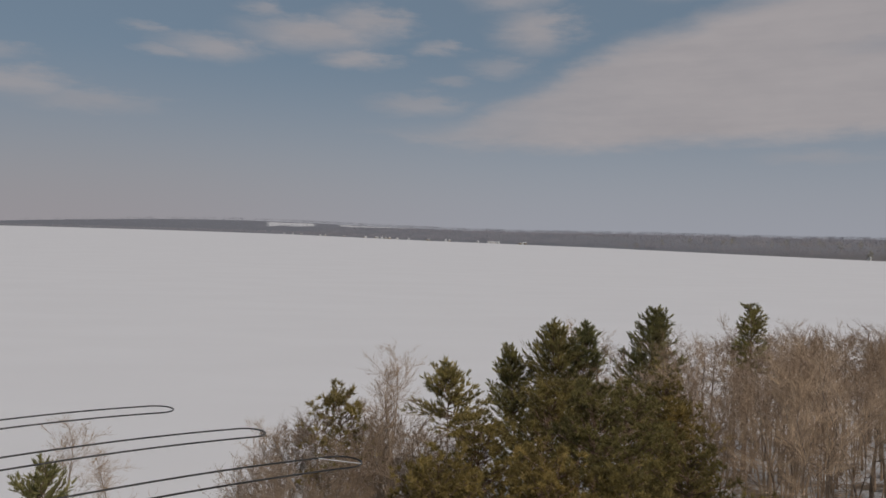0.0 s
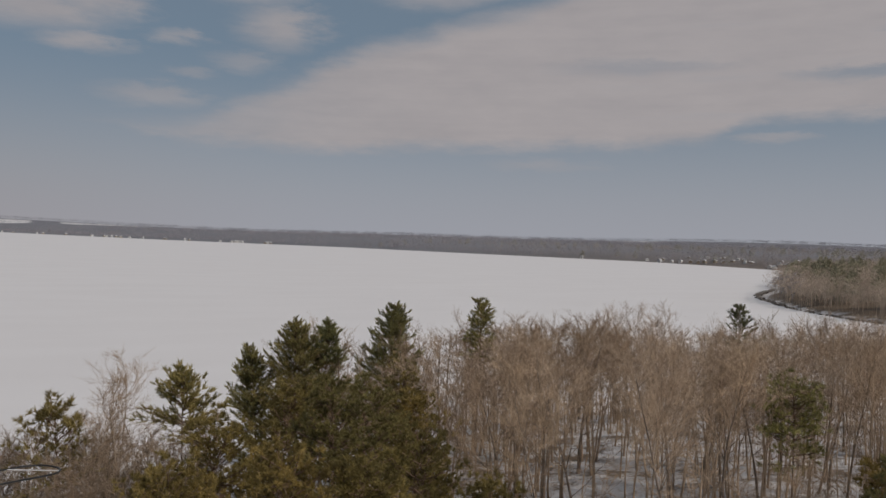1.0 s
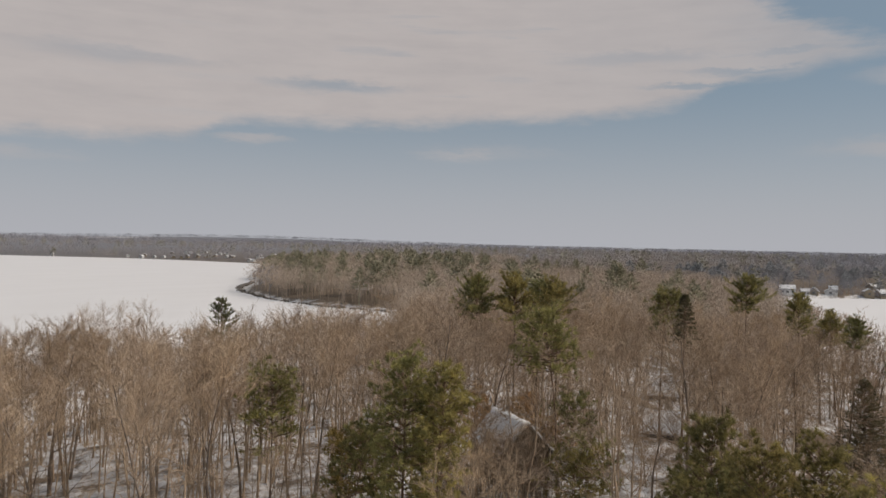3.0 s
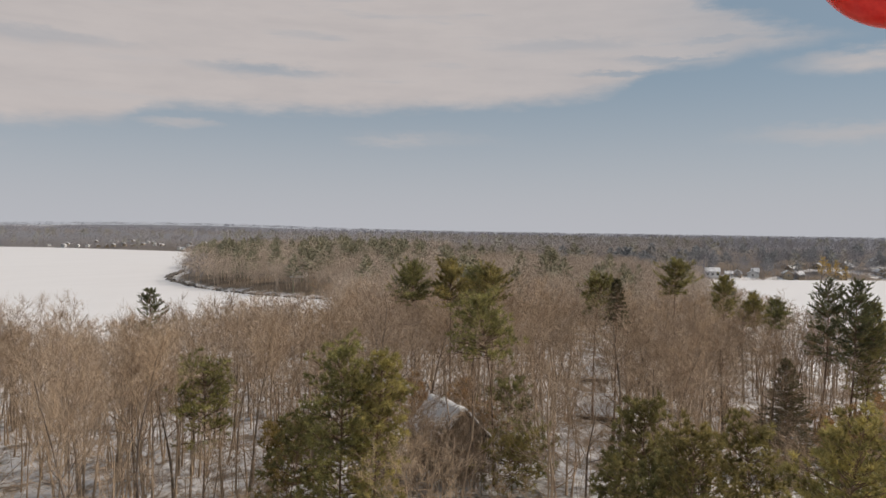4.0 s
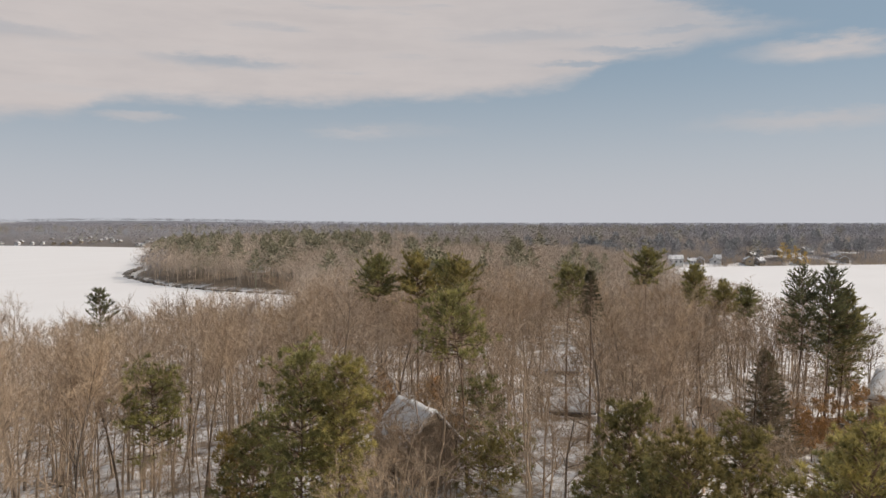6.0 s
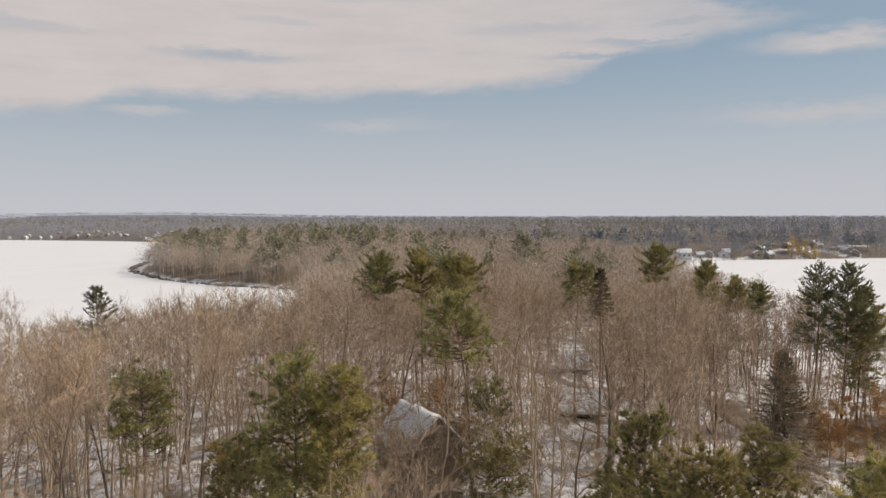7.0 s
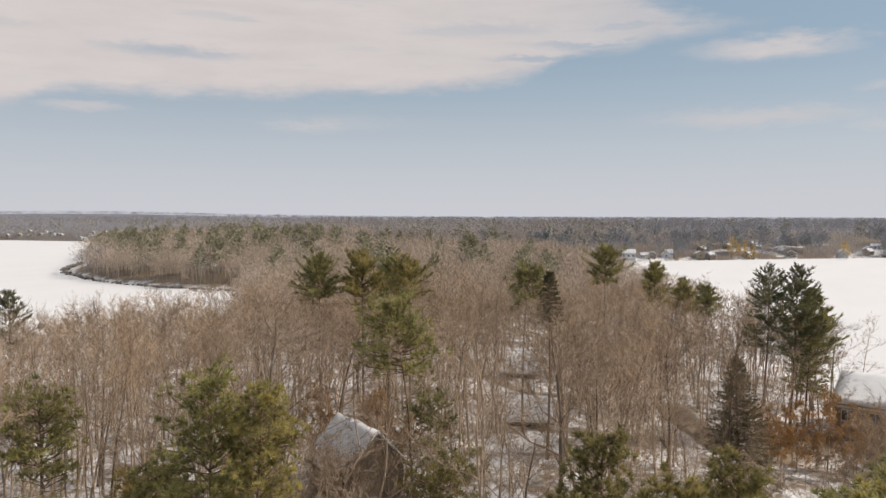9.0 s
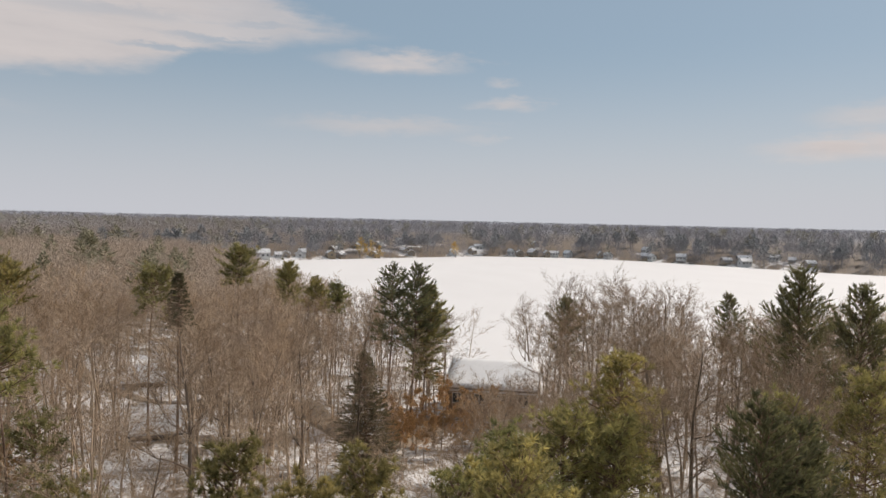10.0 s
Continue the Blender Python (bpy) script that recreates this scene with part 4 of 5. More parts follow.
# x, y, top height, crown start, crown radius, style, how far down from its top it stands free
PINES = [
    (10.6, 70.5, 19.4, 0.26, 3.4, "white", 7), (13.2, 71.5, 19.3, 0.3, 2.6, "white", 6), (7.6, 73, 16.6, 0.21, 2.6, "white", 6), (20.6, 77.4, 20.3, 0.26, 3.6, "white", 7.5),
    (33.5, 82.7, 20.3, 0.6, 2, "white", 3.6), (69.5, 81.7, 19.6, 0.6, 2.3, "dark", 4.6), (0.6, 56.8, 17.4, 0.71, 2.6, "white", 4.0), (-6.7, 52, 16.3, 0.5, 2, "red", 4),
    (5.6, 50, 17.4, 0.21, 3.1, "red", 5), (8.6, 42, 19, 0.26, 3, "red", 5), (12, 47.5, 18, 0.21, 3.2, "red", 5), (2.2, 42.5, 17, 0.21, 3, "red", 5),
    (-0.2, 36, 16.6, 0.26, 2.8, "red", 6), (5.2, 35.5, 17.2, 0.26, 2.9, "red", 6), (13.2, 38.8, 16.6, 0.26, 2.9, "red", 6), (16.8, 52, 16, 0.21, 2.8, "red", 5),
    (15.2, 34.8, 15.6, 0.26, 1.9, "red", 6), (9.5, 36, 16.4, 0.26, 2.9, "red", 6), (-23.4, 44.2, 13.4, 0.26, 1.7, "white", 5), (17.5, 60, 16.4, 0.26, 2.4, "red", 5),
    (37.2, 26.8, 21.0, 0.3, 2.3, "bright", 5), (38.4, 25.3, 20.6, 0.3, 1.6, "bright", 5), (54.6, 24.9, 22.3, 0.70, 2.2, "bright", 5.5), (41, 41.8, 18.2, 0.5, 1.9, "bright", 5),
    (62.2, 27.4, 14.4, 0.35, 2.2, "olive", 4), (37, 31, 16.2, 0.3, 1.7, "olive", 5), (40.6, 33.5, 15, 0.3, 1.8, "red", 5), (52.4, 22.5, 12.6, 0.13, 2, "olive", 5),
    (56.5, 23.2, 12.4, 0.17, 1.9, "bright", 4), (81.1, 48.2, 23.9, 0.74, 3.7, "white", 4), (82.4, 43.7, 24.1, 0.72, 3.8, "white", 4.4), (77.4, 35.8, 24.2, 0.80, 3.5, "white", 3.6),
    (86, 42.6, 23.4, 0.78, 2.4, "white", 3), (73.5, 21.1, 23.9, 0.74, 1.05, "spruce", 3.8), (83.5, 26.2, 23.0, 0.78, 1.8, "olive", 3.4), (112, 23.3, 24.2, 0.77, 3.0, "white", 3.8),
    (121, 18.4, 21.7, 0.70, 2.1, "white", 3.2), (132, 14.5, 18.6, 0.66, 2.2, "white", 2.4), (138, 12.5, 17.6, 0.66, 2.4, "white", 2.2), (100.5, 4.2, 22.7, 0.54, 2.4, "dark", 5.5),
    (103.1, 1.2, 22.6, 0.50, 3.0, "dark", 5.5), (105.4, -0.4, 19.8, 0.3, 3.2, "white", 5), (77, 5.7, 17.0, 0.05, 3.5, "spruce", 8), (42.3, 10.5, 18.4, 0.17, 1.9, "olive", 6),
    (37.5, 7.2, 19, 0.21, 1.7, "olive", 6), (42.6, 4.6, 18.4, 0.17, 1.9, "olive", 6), (36, 1.5, 20.6, 0.25, 2.2, "bright", 6), (46, 13, 14.6, 0.17, 1.5, "olive", 5),
    (46.6, 0.4, 16.2, 0.13, 2, "bright", 5), (55.2, -5.8, 17, 0.21, 3, "bright", 6), (57.5, -9.5, 19.4, 0.5, 2.2, "bright", 5), (54.3, -9, 16.6, 0.2, 2.6, "bright", 5),
    (55.8, -2.9, 15.4, 0.2, 2.3, "bright", 6), (46.7, -14.2, 19.6, 0.3, 2.8, "dark", 5), (49, -16.5, 18.2, 0.26, 3.1, "dark", 5), (57.4, -26, 18.6, 0.35, 2.8, "bright", 5),
    (76.2, -32.8, 24.4, 0.3, 4.8, "dark", 7), (70, -33.5, 23.6, 0.3, 3.7, "dark", 6), (110.4, -42.6, 18.8, 0.5, 2.6, "dark", 4), (126, -23.6, 17, 0.34, 3.4, "dark", 6),
    (57.5, -22, 17, 0.26, 2.4, "bright", 5), (64, -13, 16, 0.34, 2.4, "red", 4), (40, 8.8, 16.2, 0.15, 1.6, "olive", 6),
    (44.5, 7.6, 15.2, 0.15, 1.7, "dark", 5), (48, -2.6, 15.4, 0.18, 2.2, "bright", 5),
]
PINE_LABEL = {"white": "tall white pine with layered dark green boughs", "red": "pine with dense olive-green needle clumps", "bright": "pine with loose sunlit yellow-green boughs", "dark": "dark green pine with layered spreading boughs", "olive": "grey-green pine with rounded needle clumps", "spruce": "dark narrow spruce in the snowy woods"}
PINE_MAT = {"white": WHITE_PINE, "dark": DARK_PINE, "olive": OLIVE_PINE, "red": RED_PINE, "bright": BRIGHT_PINE, "spruce": SPRUCE}
for k, (x, y, top, base, rad, style, free) in enumerate(PINES):
    z = z_at(x, y)
    w = grow_pine(100 + k, top - z, base, rad, style, math.hypot(x, y) < (84 if style == "spruce" or (style == "white" and y > 60) else 52))
    tree_thing("pine_tree" if style != "spruce" else "spruce_tree", w, (PINE_BARK, PINE_MAT[style]), PINE_LABEL[style], "tree",
               pose(x, y, z, 0, 0, k * 47), 4, "blades")["group"] = "evergreens among the bare woods"

CLEAR = [(57.8, 32.1, 3.6), (110.3, -10.3, 8.0), (22.4, 81, 3.0), (79, 12.2, 1.5), (-7.35, 8.75, 3), (13.8, -0.1, 2), (87.6, 26.8, 3.0), (120, 37.4, 3.2), (106, 13, 3), (98, 10, 3), (93.5, 5.5, 3),
         (99, 0.5, 3), (90, 31, 2.5), (84, 9, 2.5), (126, -14, 7)]
# what stands free above the trees before it: x, y, lowest height in sight, half width
FREE = [(x, y, top - free, rad * 0.9) for x, y, top, base, rad, style, free in PINES if math.hypot(x, y) > 42]
FREE += [(57.8, 32.1, 12.4, 1.8), (110.3, -10.3, 8.4, 5.5), (93, -1.5, 6.8, 4.0), (98, 10, 7.0, 2.5), (87.6, 26.8, 7.5, 2.0), (120, 37.4, 8.0, 2.6), (130, 5, 6.0, 3.0)]
FREE += [(9 + 285 * math.sin(radians(b)), 4 + 285 * math.cos(radians(b)), low, 8.5) for b, low in ((36, -6.8), (39, -5.6), (42, -3.2), (45, -2.0), (48, -1.6), (51, -1.4))]  # the ice before the point


def open_height(x, y):
    """The greatest height a tree at x, y may reach without standing before one of those."""
    vx, vy = (0.5, 0.0) if math.degrees(math.atan2(x, y)) < 45 else (9.0, 4.0)
    d, b = math.hypot(x - vx, y - vy), math.atan2(x - vx, y - vy)
    best = 99.0
    for fx, fy, low, half in FREE:
        D = math.hypot(fx - vx, fy - vy)
        if D > d + 1 and abs(math.atan2(fx - vx, fy - vy) - b) < (half + 0.3) / D:
            best = min(best, 28.2 - (28.2 - low) * d / D)
    return best


BARE = []
for k in range(20):
    h = 13.6 + (k % 5) * 0.6
    slim = k % 2 == 0
    close = k < 12  # the last eight stand farther off, with fewer and thicker twigs
    BARE.append((h, grow_bare(k + 1, h, (0.62 + 0.04 * (k % 5)) if slim else (1.0 + 0.09 * (k % 6)), forks=(9 if slim else 11) + k % 4, subs=5, sprays=12 if close else 10, sprigs=12 if close else 10,
                              twig=0.0046 if close else 0.0052, clear_stem=(0.40 if slim else 0.28) + 0.05 * (k % 4), girth=0.0100 if slim else 0.0138)))
for k in range(3):  # many-stemmed trees that open like a vase
    BARE.append((13.0, grow_bare(60 + k, 13.0, 0.50 + 0.08 * k, forks=18, subs=4, sprays=9, sprigs=11, twig=0.0042, clear_stem=0.10, girth=0.010)))
protos = []
for k, (h, w) in enumerate(BARE):
    t = tree_thing("bare_tree", w, (BARK, DARK_TWIG if k % 2 or k >= 20 else TWIG), "bare grey-brown broad-leaved tree standing in snow", "tree", pose(0, 0, -60, 0, 0, 0), 4)
    t["group"] = "bare trees of the near woods"
    protos.append((t, h))
rng = np.random.default_rng(11)
spots = []
# single bare trees that stand out: x, y, height
for x, y, top in [(-4.4, 70.0, 16.8), (-2.7, 50.0, 18.0), (-10.0, 51.0, 14.8), (-27.0, 53.6, 13.6), (-21.0, 50.0, 12.6), (134.0, -19.8, 15.9), (125.0, -32.0, 21.0), (120.0, -28.0, 18.6), (43.9, 84.0, 15.0), (-14, 55, 13.4), (-5.2, 48, 14.4), (-11.2, 47, 13.6), (-7.6, 44.5, 12.6), (-3.6, 45.5, 12.8), (127.0, -22.5, 20.0), (122.0, -40.0, 19.0), (116.0, -36.0, 18.0), (118, -20, 15.5), (118, -24, 17.5), (123, -27, 19.5), (112, -31, 18.5), (121, -35, 18.0), (110, -24, 17.5), (128, -28, 18.0), (114, 1, 15.0), (119, 0, 14.5),
                  (102.8, -21.5, 20.6), (106.1, -27.6, 22.0), (95.4, -27.9, 21.6), (69.4, -17.5, 20.4), (66.6, -19.0, 20.8), (67.6, -21.7, 20.4), (64.9, -24.0, 20.6), (57.3, -18.4, 20.6), (62.2, -24.7, 20.4), (119.5, -15.7, 16.5), (104.0, -15.6, 17.8)]:
    spots.append((x, y, top - z_at(x, y)))


def room_for(x, y, gap):
    return all((x - a) ** 2 + (y - b) ** 2 > gap * gap for a, b, _ in spots) and all((x - a) ** 2 + (y - b) ** 2 > r * r for a, b, r in CLEAR) \
        and all((x - p[0]) ** 2 + (y - p[1]) ** 2 > 1.4 ** 2 for p in PINES)


tries = 0
while len(spots) < 300 and tries < 30000:
    tries += 1
    b, r = rng.uniform(8, 128), math.sqrt(rng.uniform(38 ** 2, 128 ** 2))
    x, y = r * math.sin(radians(b)), r * math.cos(radians(b))
    dense = 3.7 if b < 52 else (4.3 if b < 70 else 4.6)
    if 74 < x < 105 and -13 < y < 0 and rng.random() < 0.5:  # open yard before the log house
        continue
    if b < 24 and r < 58 and not (b < 12 and r > 50):
        continue
    if inland(np.array([x]), np.array([y]))[0] < 2.5 or not room_for(x, y, dense * rng.uniform(0.7, 1.3)):
        continue
    tall = rng.uniform(13.0, 16.0) if b < 48 else (rng.uniform(12.4, 16.0) if b < 84 else rng.uniform(11.0, 14.2))
    tall = min(tall, open_height(x, y) - z_at(x, y))
    if tall > 5.5:
        spots.append((x, y, tall))
used = set()
for k, (x, y, h) in enumerate(spots):
    bearing = math.degrees(math.atan2(x, y))
    slender = k > 37 and bearing < 50 and k % 4 and bearing > 33
    pool = range(0, 12) if math.hypot(x, y) < 82 else range(12, 20)
    pool = [q for q in pool if q % 2 == 0] if slender else [q for q in pool if q % 2 or (q % 4 == 0 and k > 37)]
    i = pool[(k * 7 + k // 5) % len(pool)]
    if x < 0:
        i = 20 + k % 3
    t, h0 = protos[i]
    m = pose(x, y, z_at(x, y) - 0.05, 0, 0, rng.uniform(0, 360))
    s = h / h0
    c = t if i not in used else copy_thing(t, m)
    used.add(i)
    wide_by = 1.0 if slender else 1.18
    c.matrix_basis = m @ Matrix.Diagonal((s * wide_by * rng.uniform(0.9, 1.15), s * wide_by * rng.uniform(0.9, 1.15), s, 1))
for i, (t, _) in enumerate(protos):  # a form that found no place
    if i not in used:
        for o in (*t.children, t):
            bpy.data.objects.remove(o)

# broad old oaks with thick dark limbs
for k, (x, y, top, wide) in enumerate([(62.0, 14.5, 19.2, 1.25), (66.0, 6.5, 18.6, 1.15), (72.0, 11.0, 19.4, 1.2), (76.0, 17.5, 19.6, 1.1)]):
    h = top - z_at(x, y)
    w = grow_bare(500 + k, h, wide, forks=10, subs=5, sprays=11, sprigs=9, twig=0.0050, clear_stem=0.30, girth=0.0175)
    tree_thing("oak_tree", w, (OAK_BARK, DARK_TWIG), "broad bare oak with thick crooked dark limbs", "tree", pose(x, y, z_at(x, y) - 0.05, 0, 0, 50 * k), 5)["group"] = "old oaks in the near woods"

# trees that kept their rust-brown leaves
for k, (x, y, h) in enumerate([(90.0, 1.0, 7.4), (91.5, -1.8, 8.0), (89.6, -3.8, 6.8), (93.0, -6.4, 7.2), (93.2, 3.2, 3.8), (93.6, 1.2, 4.4), (92.6, -0.8, 4.0), (93.2, -2.6, 4.6), (92.4, -4.4, 4.2), (95.0, -5.8, 4.4), (61.5, 36.5, 6.5), (62.5, 31.5, 6.6), (60.5, 29.0, 5.6), (66, 33.5, 6.2), (60.0, 39.5, 6.0), (84.0, -7.0, 4.5), (90.6, 4.6, 6.4), (88.2, 2.4, 5.8), (94.5, -8.6, 5.2)]):
    w = grow_bare(70 + k, h, 1.25, 10, 4, 7, 3, clear_stem=0.15)
    r2 = np.random.default_rng(k)
    for t in w.twigs:
        for _ in range(5):
            p = np.array(t[0:3]) + (np.array(t[3:6]) - np.array(t[0:3])) * r2.uniform(0.3, 1.0)
            w.blades.append((*p, *(p + r2.normal(size=3) * 0.13), 0.032))
    t = tree_thing("beech_tree", w, (BARK, RUST_LEAF), "small tree still holding rust-brown dead leaves", "tree", pose(x, y, z_at(x, y), 0, 0, 30 * k), 4, "blades")
    V, F = w.twig_mesh()
    tri_object("twigs", V, F, TWIG, t)

# ---- woods and brush beyond counting ----
def scatter(name, forms, P, sizes, mat, label, category="woods", seed=3):
    """Joins turned and scaled copies of small forms into one mesh."""
    r = np.random.default_rng(seed)
    VV, FF, off = [], [], 0
    pick = r.integers(0, len(forms), len(P))
    for f, (V, F) in enumerate(forms):
        sel = np.where(pick == f)[0]
        if not len(sel):
            continue
        a = r.uniform(0, 2 * np.pi, len(sel))
        c, s = np.cos(a)[:, None], np.sin(a)[:, None]
        S = sizes[sel]
        X = (V[None, :, 0] * c - V[None, :, 1] * s) * S[:, :1] + P[sel, 0:1]
        Y = (V[None, :, 0] * s + V[None, :, 1] * c) * S[:, :1] + P[sel, 1:2]
        Zz = V[None, :, 2] * S[:, 1:2] + P[sel, 2:3]
        VV.append(np.stack([X, Y, Zz], -1).reshape(-1, 3))
        FF.append((F[None] + off + (np.arange(len(sel)) * len(V))[:, None, None]).reshape(-1, 3))
        off += len(V) * len(sel)
    return tagged(tri_object(name, np.concatenate(VV), np.concatenate(FF), mat), label, category, kind="stuff")


def two_tone_woods(forms, P, sizes, label, seed, name="bare_woods", category="woods"):
    """Woods in two tones; the bank side's darker look is painted into its twigs."""
    # oak: places under bearing 34, told apart by tone, not species
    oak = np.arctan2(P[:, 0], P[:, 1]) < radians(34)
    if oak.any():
        scatter(name, forms, P[oak], sizes[oak], DARK_TWIG, label + ", in the darker twig tone", category, seed)
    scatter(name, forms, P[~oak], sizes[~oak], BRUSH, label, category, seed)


def joined(pieces):
    V, F, off = [], [], 0
    for v, f in pieces:
        V.append(v)
        F.append(f + off)
        off += len(v)
    return np.concatenate(V), np.concatenate(F)


def field(count, b0, b1, r0, r1, seed, margin=3.0, power=2.0):
    """Random places on land between two bearings and distances."""
    r = np.random.default_rng(seed)
    out = []
    got = 0
    while got < count:
        b = np.radians(r.uniform(b0, b1, count))
        d = (r.uniform(r0 ** power, r1 ** power, count)) ** (1 / power)
        x, y = d * np.sin(b), d * np.cos(b)
        ok = inland(x, y) > margin
        out.append(np.stack([x[ok], y[ok]], 1))
        got += ok.sum()
    P = np.concatenate(out)[:count]
    return np.column_stack([P, ground(P[:, 0], P[:, 1])])


def sizes_for(n, lo, hi, seed):
    r = np.random.default_rng(seed)
    z = r.uniform(lo, hi, n)
    return np.column_stack([z * r.uniform(0.85, 1.2, n), z])


def far_bare(seed, spikes, width, wide=0.27):
    """A bare tree one unit tall: thin stem and a loose crown of spiky twigs."""
    r = np.random.default_rng(seed)
    w = Wood(r)
    w.twigs.append((0, 0, -0.03, r.normal() * 0.02, r.normal() * 0.02, 0.85, 0.006))
    for k in range(3):
        a = r.uniform(0, 6.28)
        w.twigs.append((0, 0, r.uniform(0.25, 0.55), wide * 0.7 * math.cos(a), wide * 0.7 * math.sin(a), r.uniform(0.65, 0.85), 0.006))
    for _ in range(spikes):
        a, u = r.uniform(0, 6.28), r.uniform(0, 1) ** 0.75
        rad = wide * math.sin(math.pi * min(1, 0.22 + 0.70 * u)) ** 0.7 * math.sqrt(r.random())
        p = np.array([rad * math.cos(a), rad * math.sin(a), 0.34 + 0.55 * u])
        d = np.array([math.cos(a) * 0.6, math.sin(a) * 0.6, 1.0]) + r.normal(size=3) * 0.45
        w.twigs.append((*p, *(p + unit(d) * r.uniform(0.035, 0.085)), width))
    return w.twig_mesh()


def far_pine(seed, layers, per, width):
    """A far evergreen one unit tall, of ragged boughs."""
    r = np.random.default_rng(seed)
    w = Wood(r)
    w.twigs.append((0, 0, -0.03, 0, 0, 0.95, 0.016))
    start = r.uniform(0.25, 0.5)
    for k in range(layers):
        u = k / (layers - 1)
        z = start + (0.97 - start) * u
        reach = (0.25 * (1 - u ** 2.2) + 0.05) * r.uniform(0.7, 1.2)
        for _ in range(per):
            a = r.uniform(0, 6.28)
            d = np.array([math.cos(a), math.sin(a), 0.1 + 0.7 * u])
            p = d * np.array([1, 1, 0.3]) * reach * r.uniform(0.1, 0.65) + np.array([0, 0, z + r.normal() * 0.02])
            q = p + unit(d + r.normal(size=3) * 0.35) * reach * r.uniform(0.35, 0.65)
            w.twigs.append((*p, *q, width))
    return w.twig_mesh()


def away_from(P, circles):
    keep = np.ones(len(P), bool)
    for a, b, r in circles:
        keep &= (P[:, 0] - a) ** 2 + (P[:, 1] - b) ** 2 > r * r
    return P[keep]


def unit_tree(seed, spread, forks, subs, sprays, sprigs, twig, clear_stem=0.34):
    """A bare tree one unit tall, limbs and twigs in one mesh."""
    w = grow_bare(seed, 14, spread, forks, subs, sprays, sprigs, twig, clear_stem, 0.0095)
    V, F = joined([w.limb_mesh(3), w.twig_mesh()])
    return V / 14, F


mid_forms = [unit_tree(200 + k, 0.8 + 0.06 * (k % 5), 8, 4, 6, 5, 0.0105) for k in range(8)]
thin_forms = [unit_tree(220 + k, 0.85 + 0.06 * (k % 5), 7, 3, 6, 3, 0.0175) for k in range(8)]
for forms, count, r0, r1, seed in ((mid_forms, 165, 62, 112, 21), (thin_forms, 420, 108, 190, 46)):
    P = field(count, 6, 128, r0, r1, seed, 2.5)
    P = away_from(P, CLEAR)
    keep = np.array([open_height(x, y) - z > 11.0 for x, y, z in P])
    P = P[keep & ~((P[:, 0] < 130) & (P[:, 0] > 66) & (P[:, 1] < 2) & (P[:, 1] > -16))]
    Z = np.array([min(open_height(x, y) - z, 15.0) for x, y, z in P])
    two_tone_woods(forms, P, sizes_for(len(P), 0.78, 1.0, seed) * np.array([1.2, 1.0]) * Z[:, None], "bare brown woods behind the nearest trees", seed + 1)

haze_forms = [unit_tree(260 + k, 1.05, 8, 4, 7, 5, 0.0088, 0.15) for k in range(6)]
P = np.concatenate([field(110, 54, 128, 44, 110, 24, 2.5), field(165, 60, 100, 46, 112, 25, 2.5), field(34, 12, 27, 60, 98, 49, 2.5), field(36, 38, 58, 46, 72, 50, 2.5)])
P = away_from(P, CLEAR + [(p[0], p[1], 1.2) for p in PINES])
Z = np.array([min(open_height(x, y) - z, 13.0) for x, y, z in P])
P, Z = P[Z > 5], Z[Z > 5]
two_tone_woods(haze_forms, P, sizes_for(len(P), 0.75, 1.0, 15) * np.array([1.3, 1.0]) * Z[:, None], "fine-twigged young trees between the larger ones", 27)

r = np.random.default_rng(51)
P = np.column_stack([r.uniform(112, 141, 60), r.uniform(-5, 18, 60)])
P = P[inland(P[:, 0], P[:, 1]) > 1.5][:34]
P = np.column_stack([P, ground(P[:, 0], P[:, 1])])
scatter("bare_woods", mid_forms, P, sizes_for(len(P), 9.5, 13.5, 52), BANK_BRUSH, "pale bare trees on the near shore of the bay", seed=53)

bank_forms = [unit_tree(280 + k, 0.85, 9, 4, 7, 6, 0.0105, 0.12) for k in range(5)]
P = field(95, -15, 3, 42, 58, 28, 1.0)
P = P[~((np.hypot(P[:, 0] - 0.6, P[:, 1] - 56.8) < 2.0) | ((P[:, 0] > -0.5) & (P[:, 1] < 46)))]
rise = np.clip(13.6 + (np.degrees(np.arctan2(P[:, 0], P[:, 1])) + 14) * 0.55, 12.5, 16.6) - P[:, 2]
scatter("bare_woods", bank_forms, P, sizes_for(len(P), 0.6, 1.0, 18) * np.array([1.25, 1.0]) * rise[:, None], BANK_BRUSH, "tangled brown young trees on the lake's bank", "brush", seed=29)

slim_forms = [unit_tree(240 + k, 0.60, 7, 4, 6, 5, 0.0075, 0.50) for k in range(8)]
P = field(85, 9, 56, 52, 116, 23, 2.0)
P = away_from(P, CLEAR + [(p[0], p[1], 1.2) for p in PINES])
P = P[np.array([open_height(x, y) - z > 12 for x, y, z in P])]
two_tone_woods(slim_forms, P, sizes_for(len(P), 11.5, 14.6, 12), "slender bare trees on the lake's wooded bank", 16)

brush_forms = [unit_tree(300 + k, 1.0, 5, 3, 4, 4, 0.018, 0.08) for k in range(6)]
P = field(520, 4, 128, 36, 130, 22, 1.5)
more = np.random.default_rng(77).normal(size=(110, 2)) * 2.4 + np.array([53.6, 27.8])
P = np.concatenate([P, field(170, 56, 104, 40, 96, 26, 2.0)])
P = P[np.array([open_height(x, y) - z > 3.5 for x, y, z in P])]
keep = np.array([all((x - a) ** 2 + (y - b) ** 2 > r * r for a, b, r in CLEAR) for x, y, _ in P])
Q = np.column_stack([more, ground(more[:, 0], more[:, 1])])
Q = Q[np.array([open_height(x, y) - z > 4.0 for x, y, z in Q])]
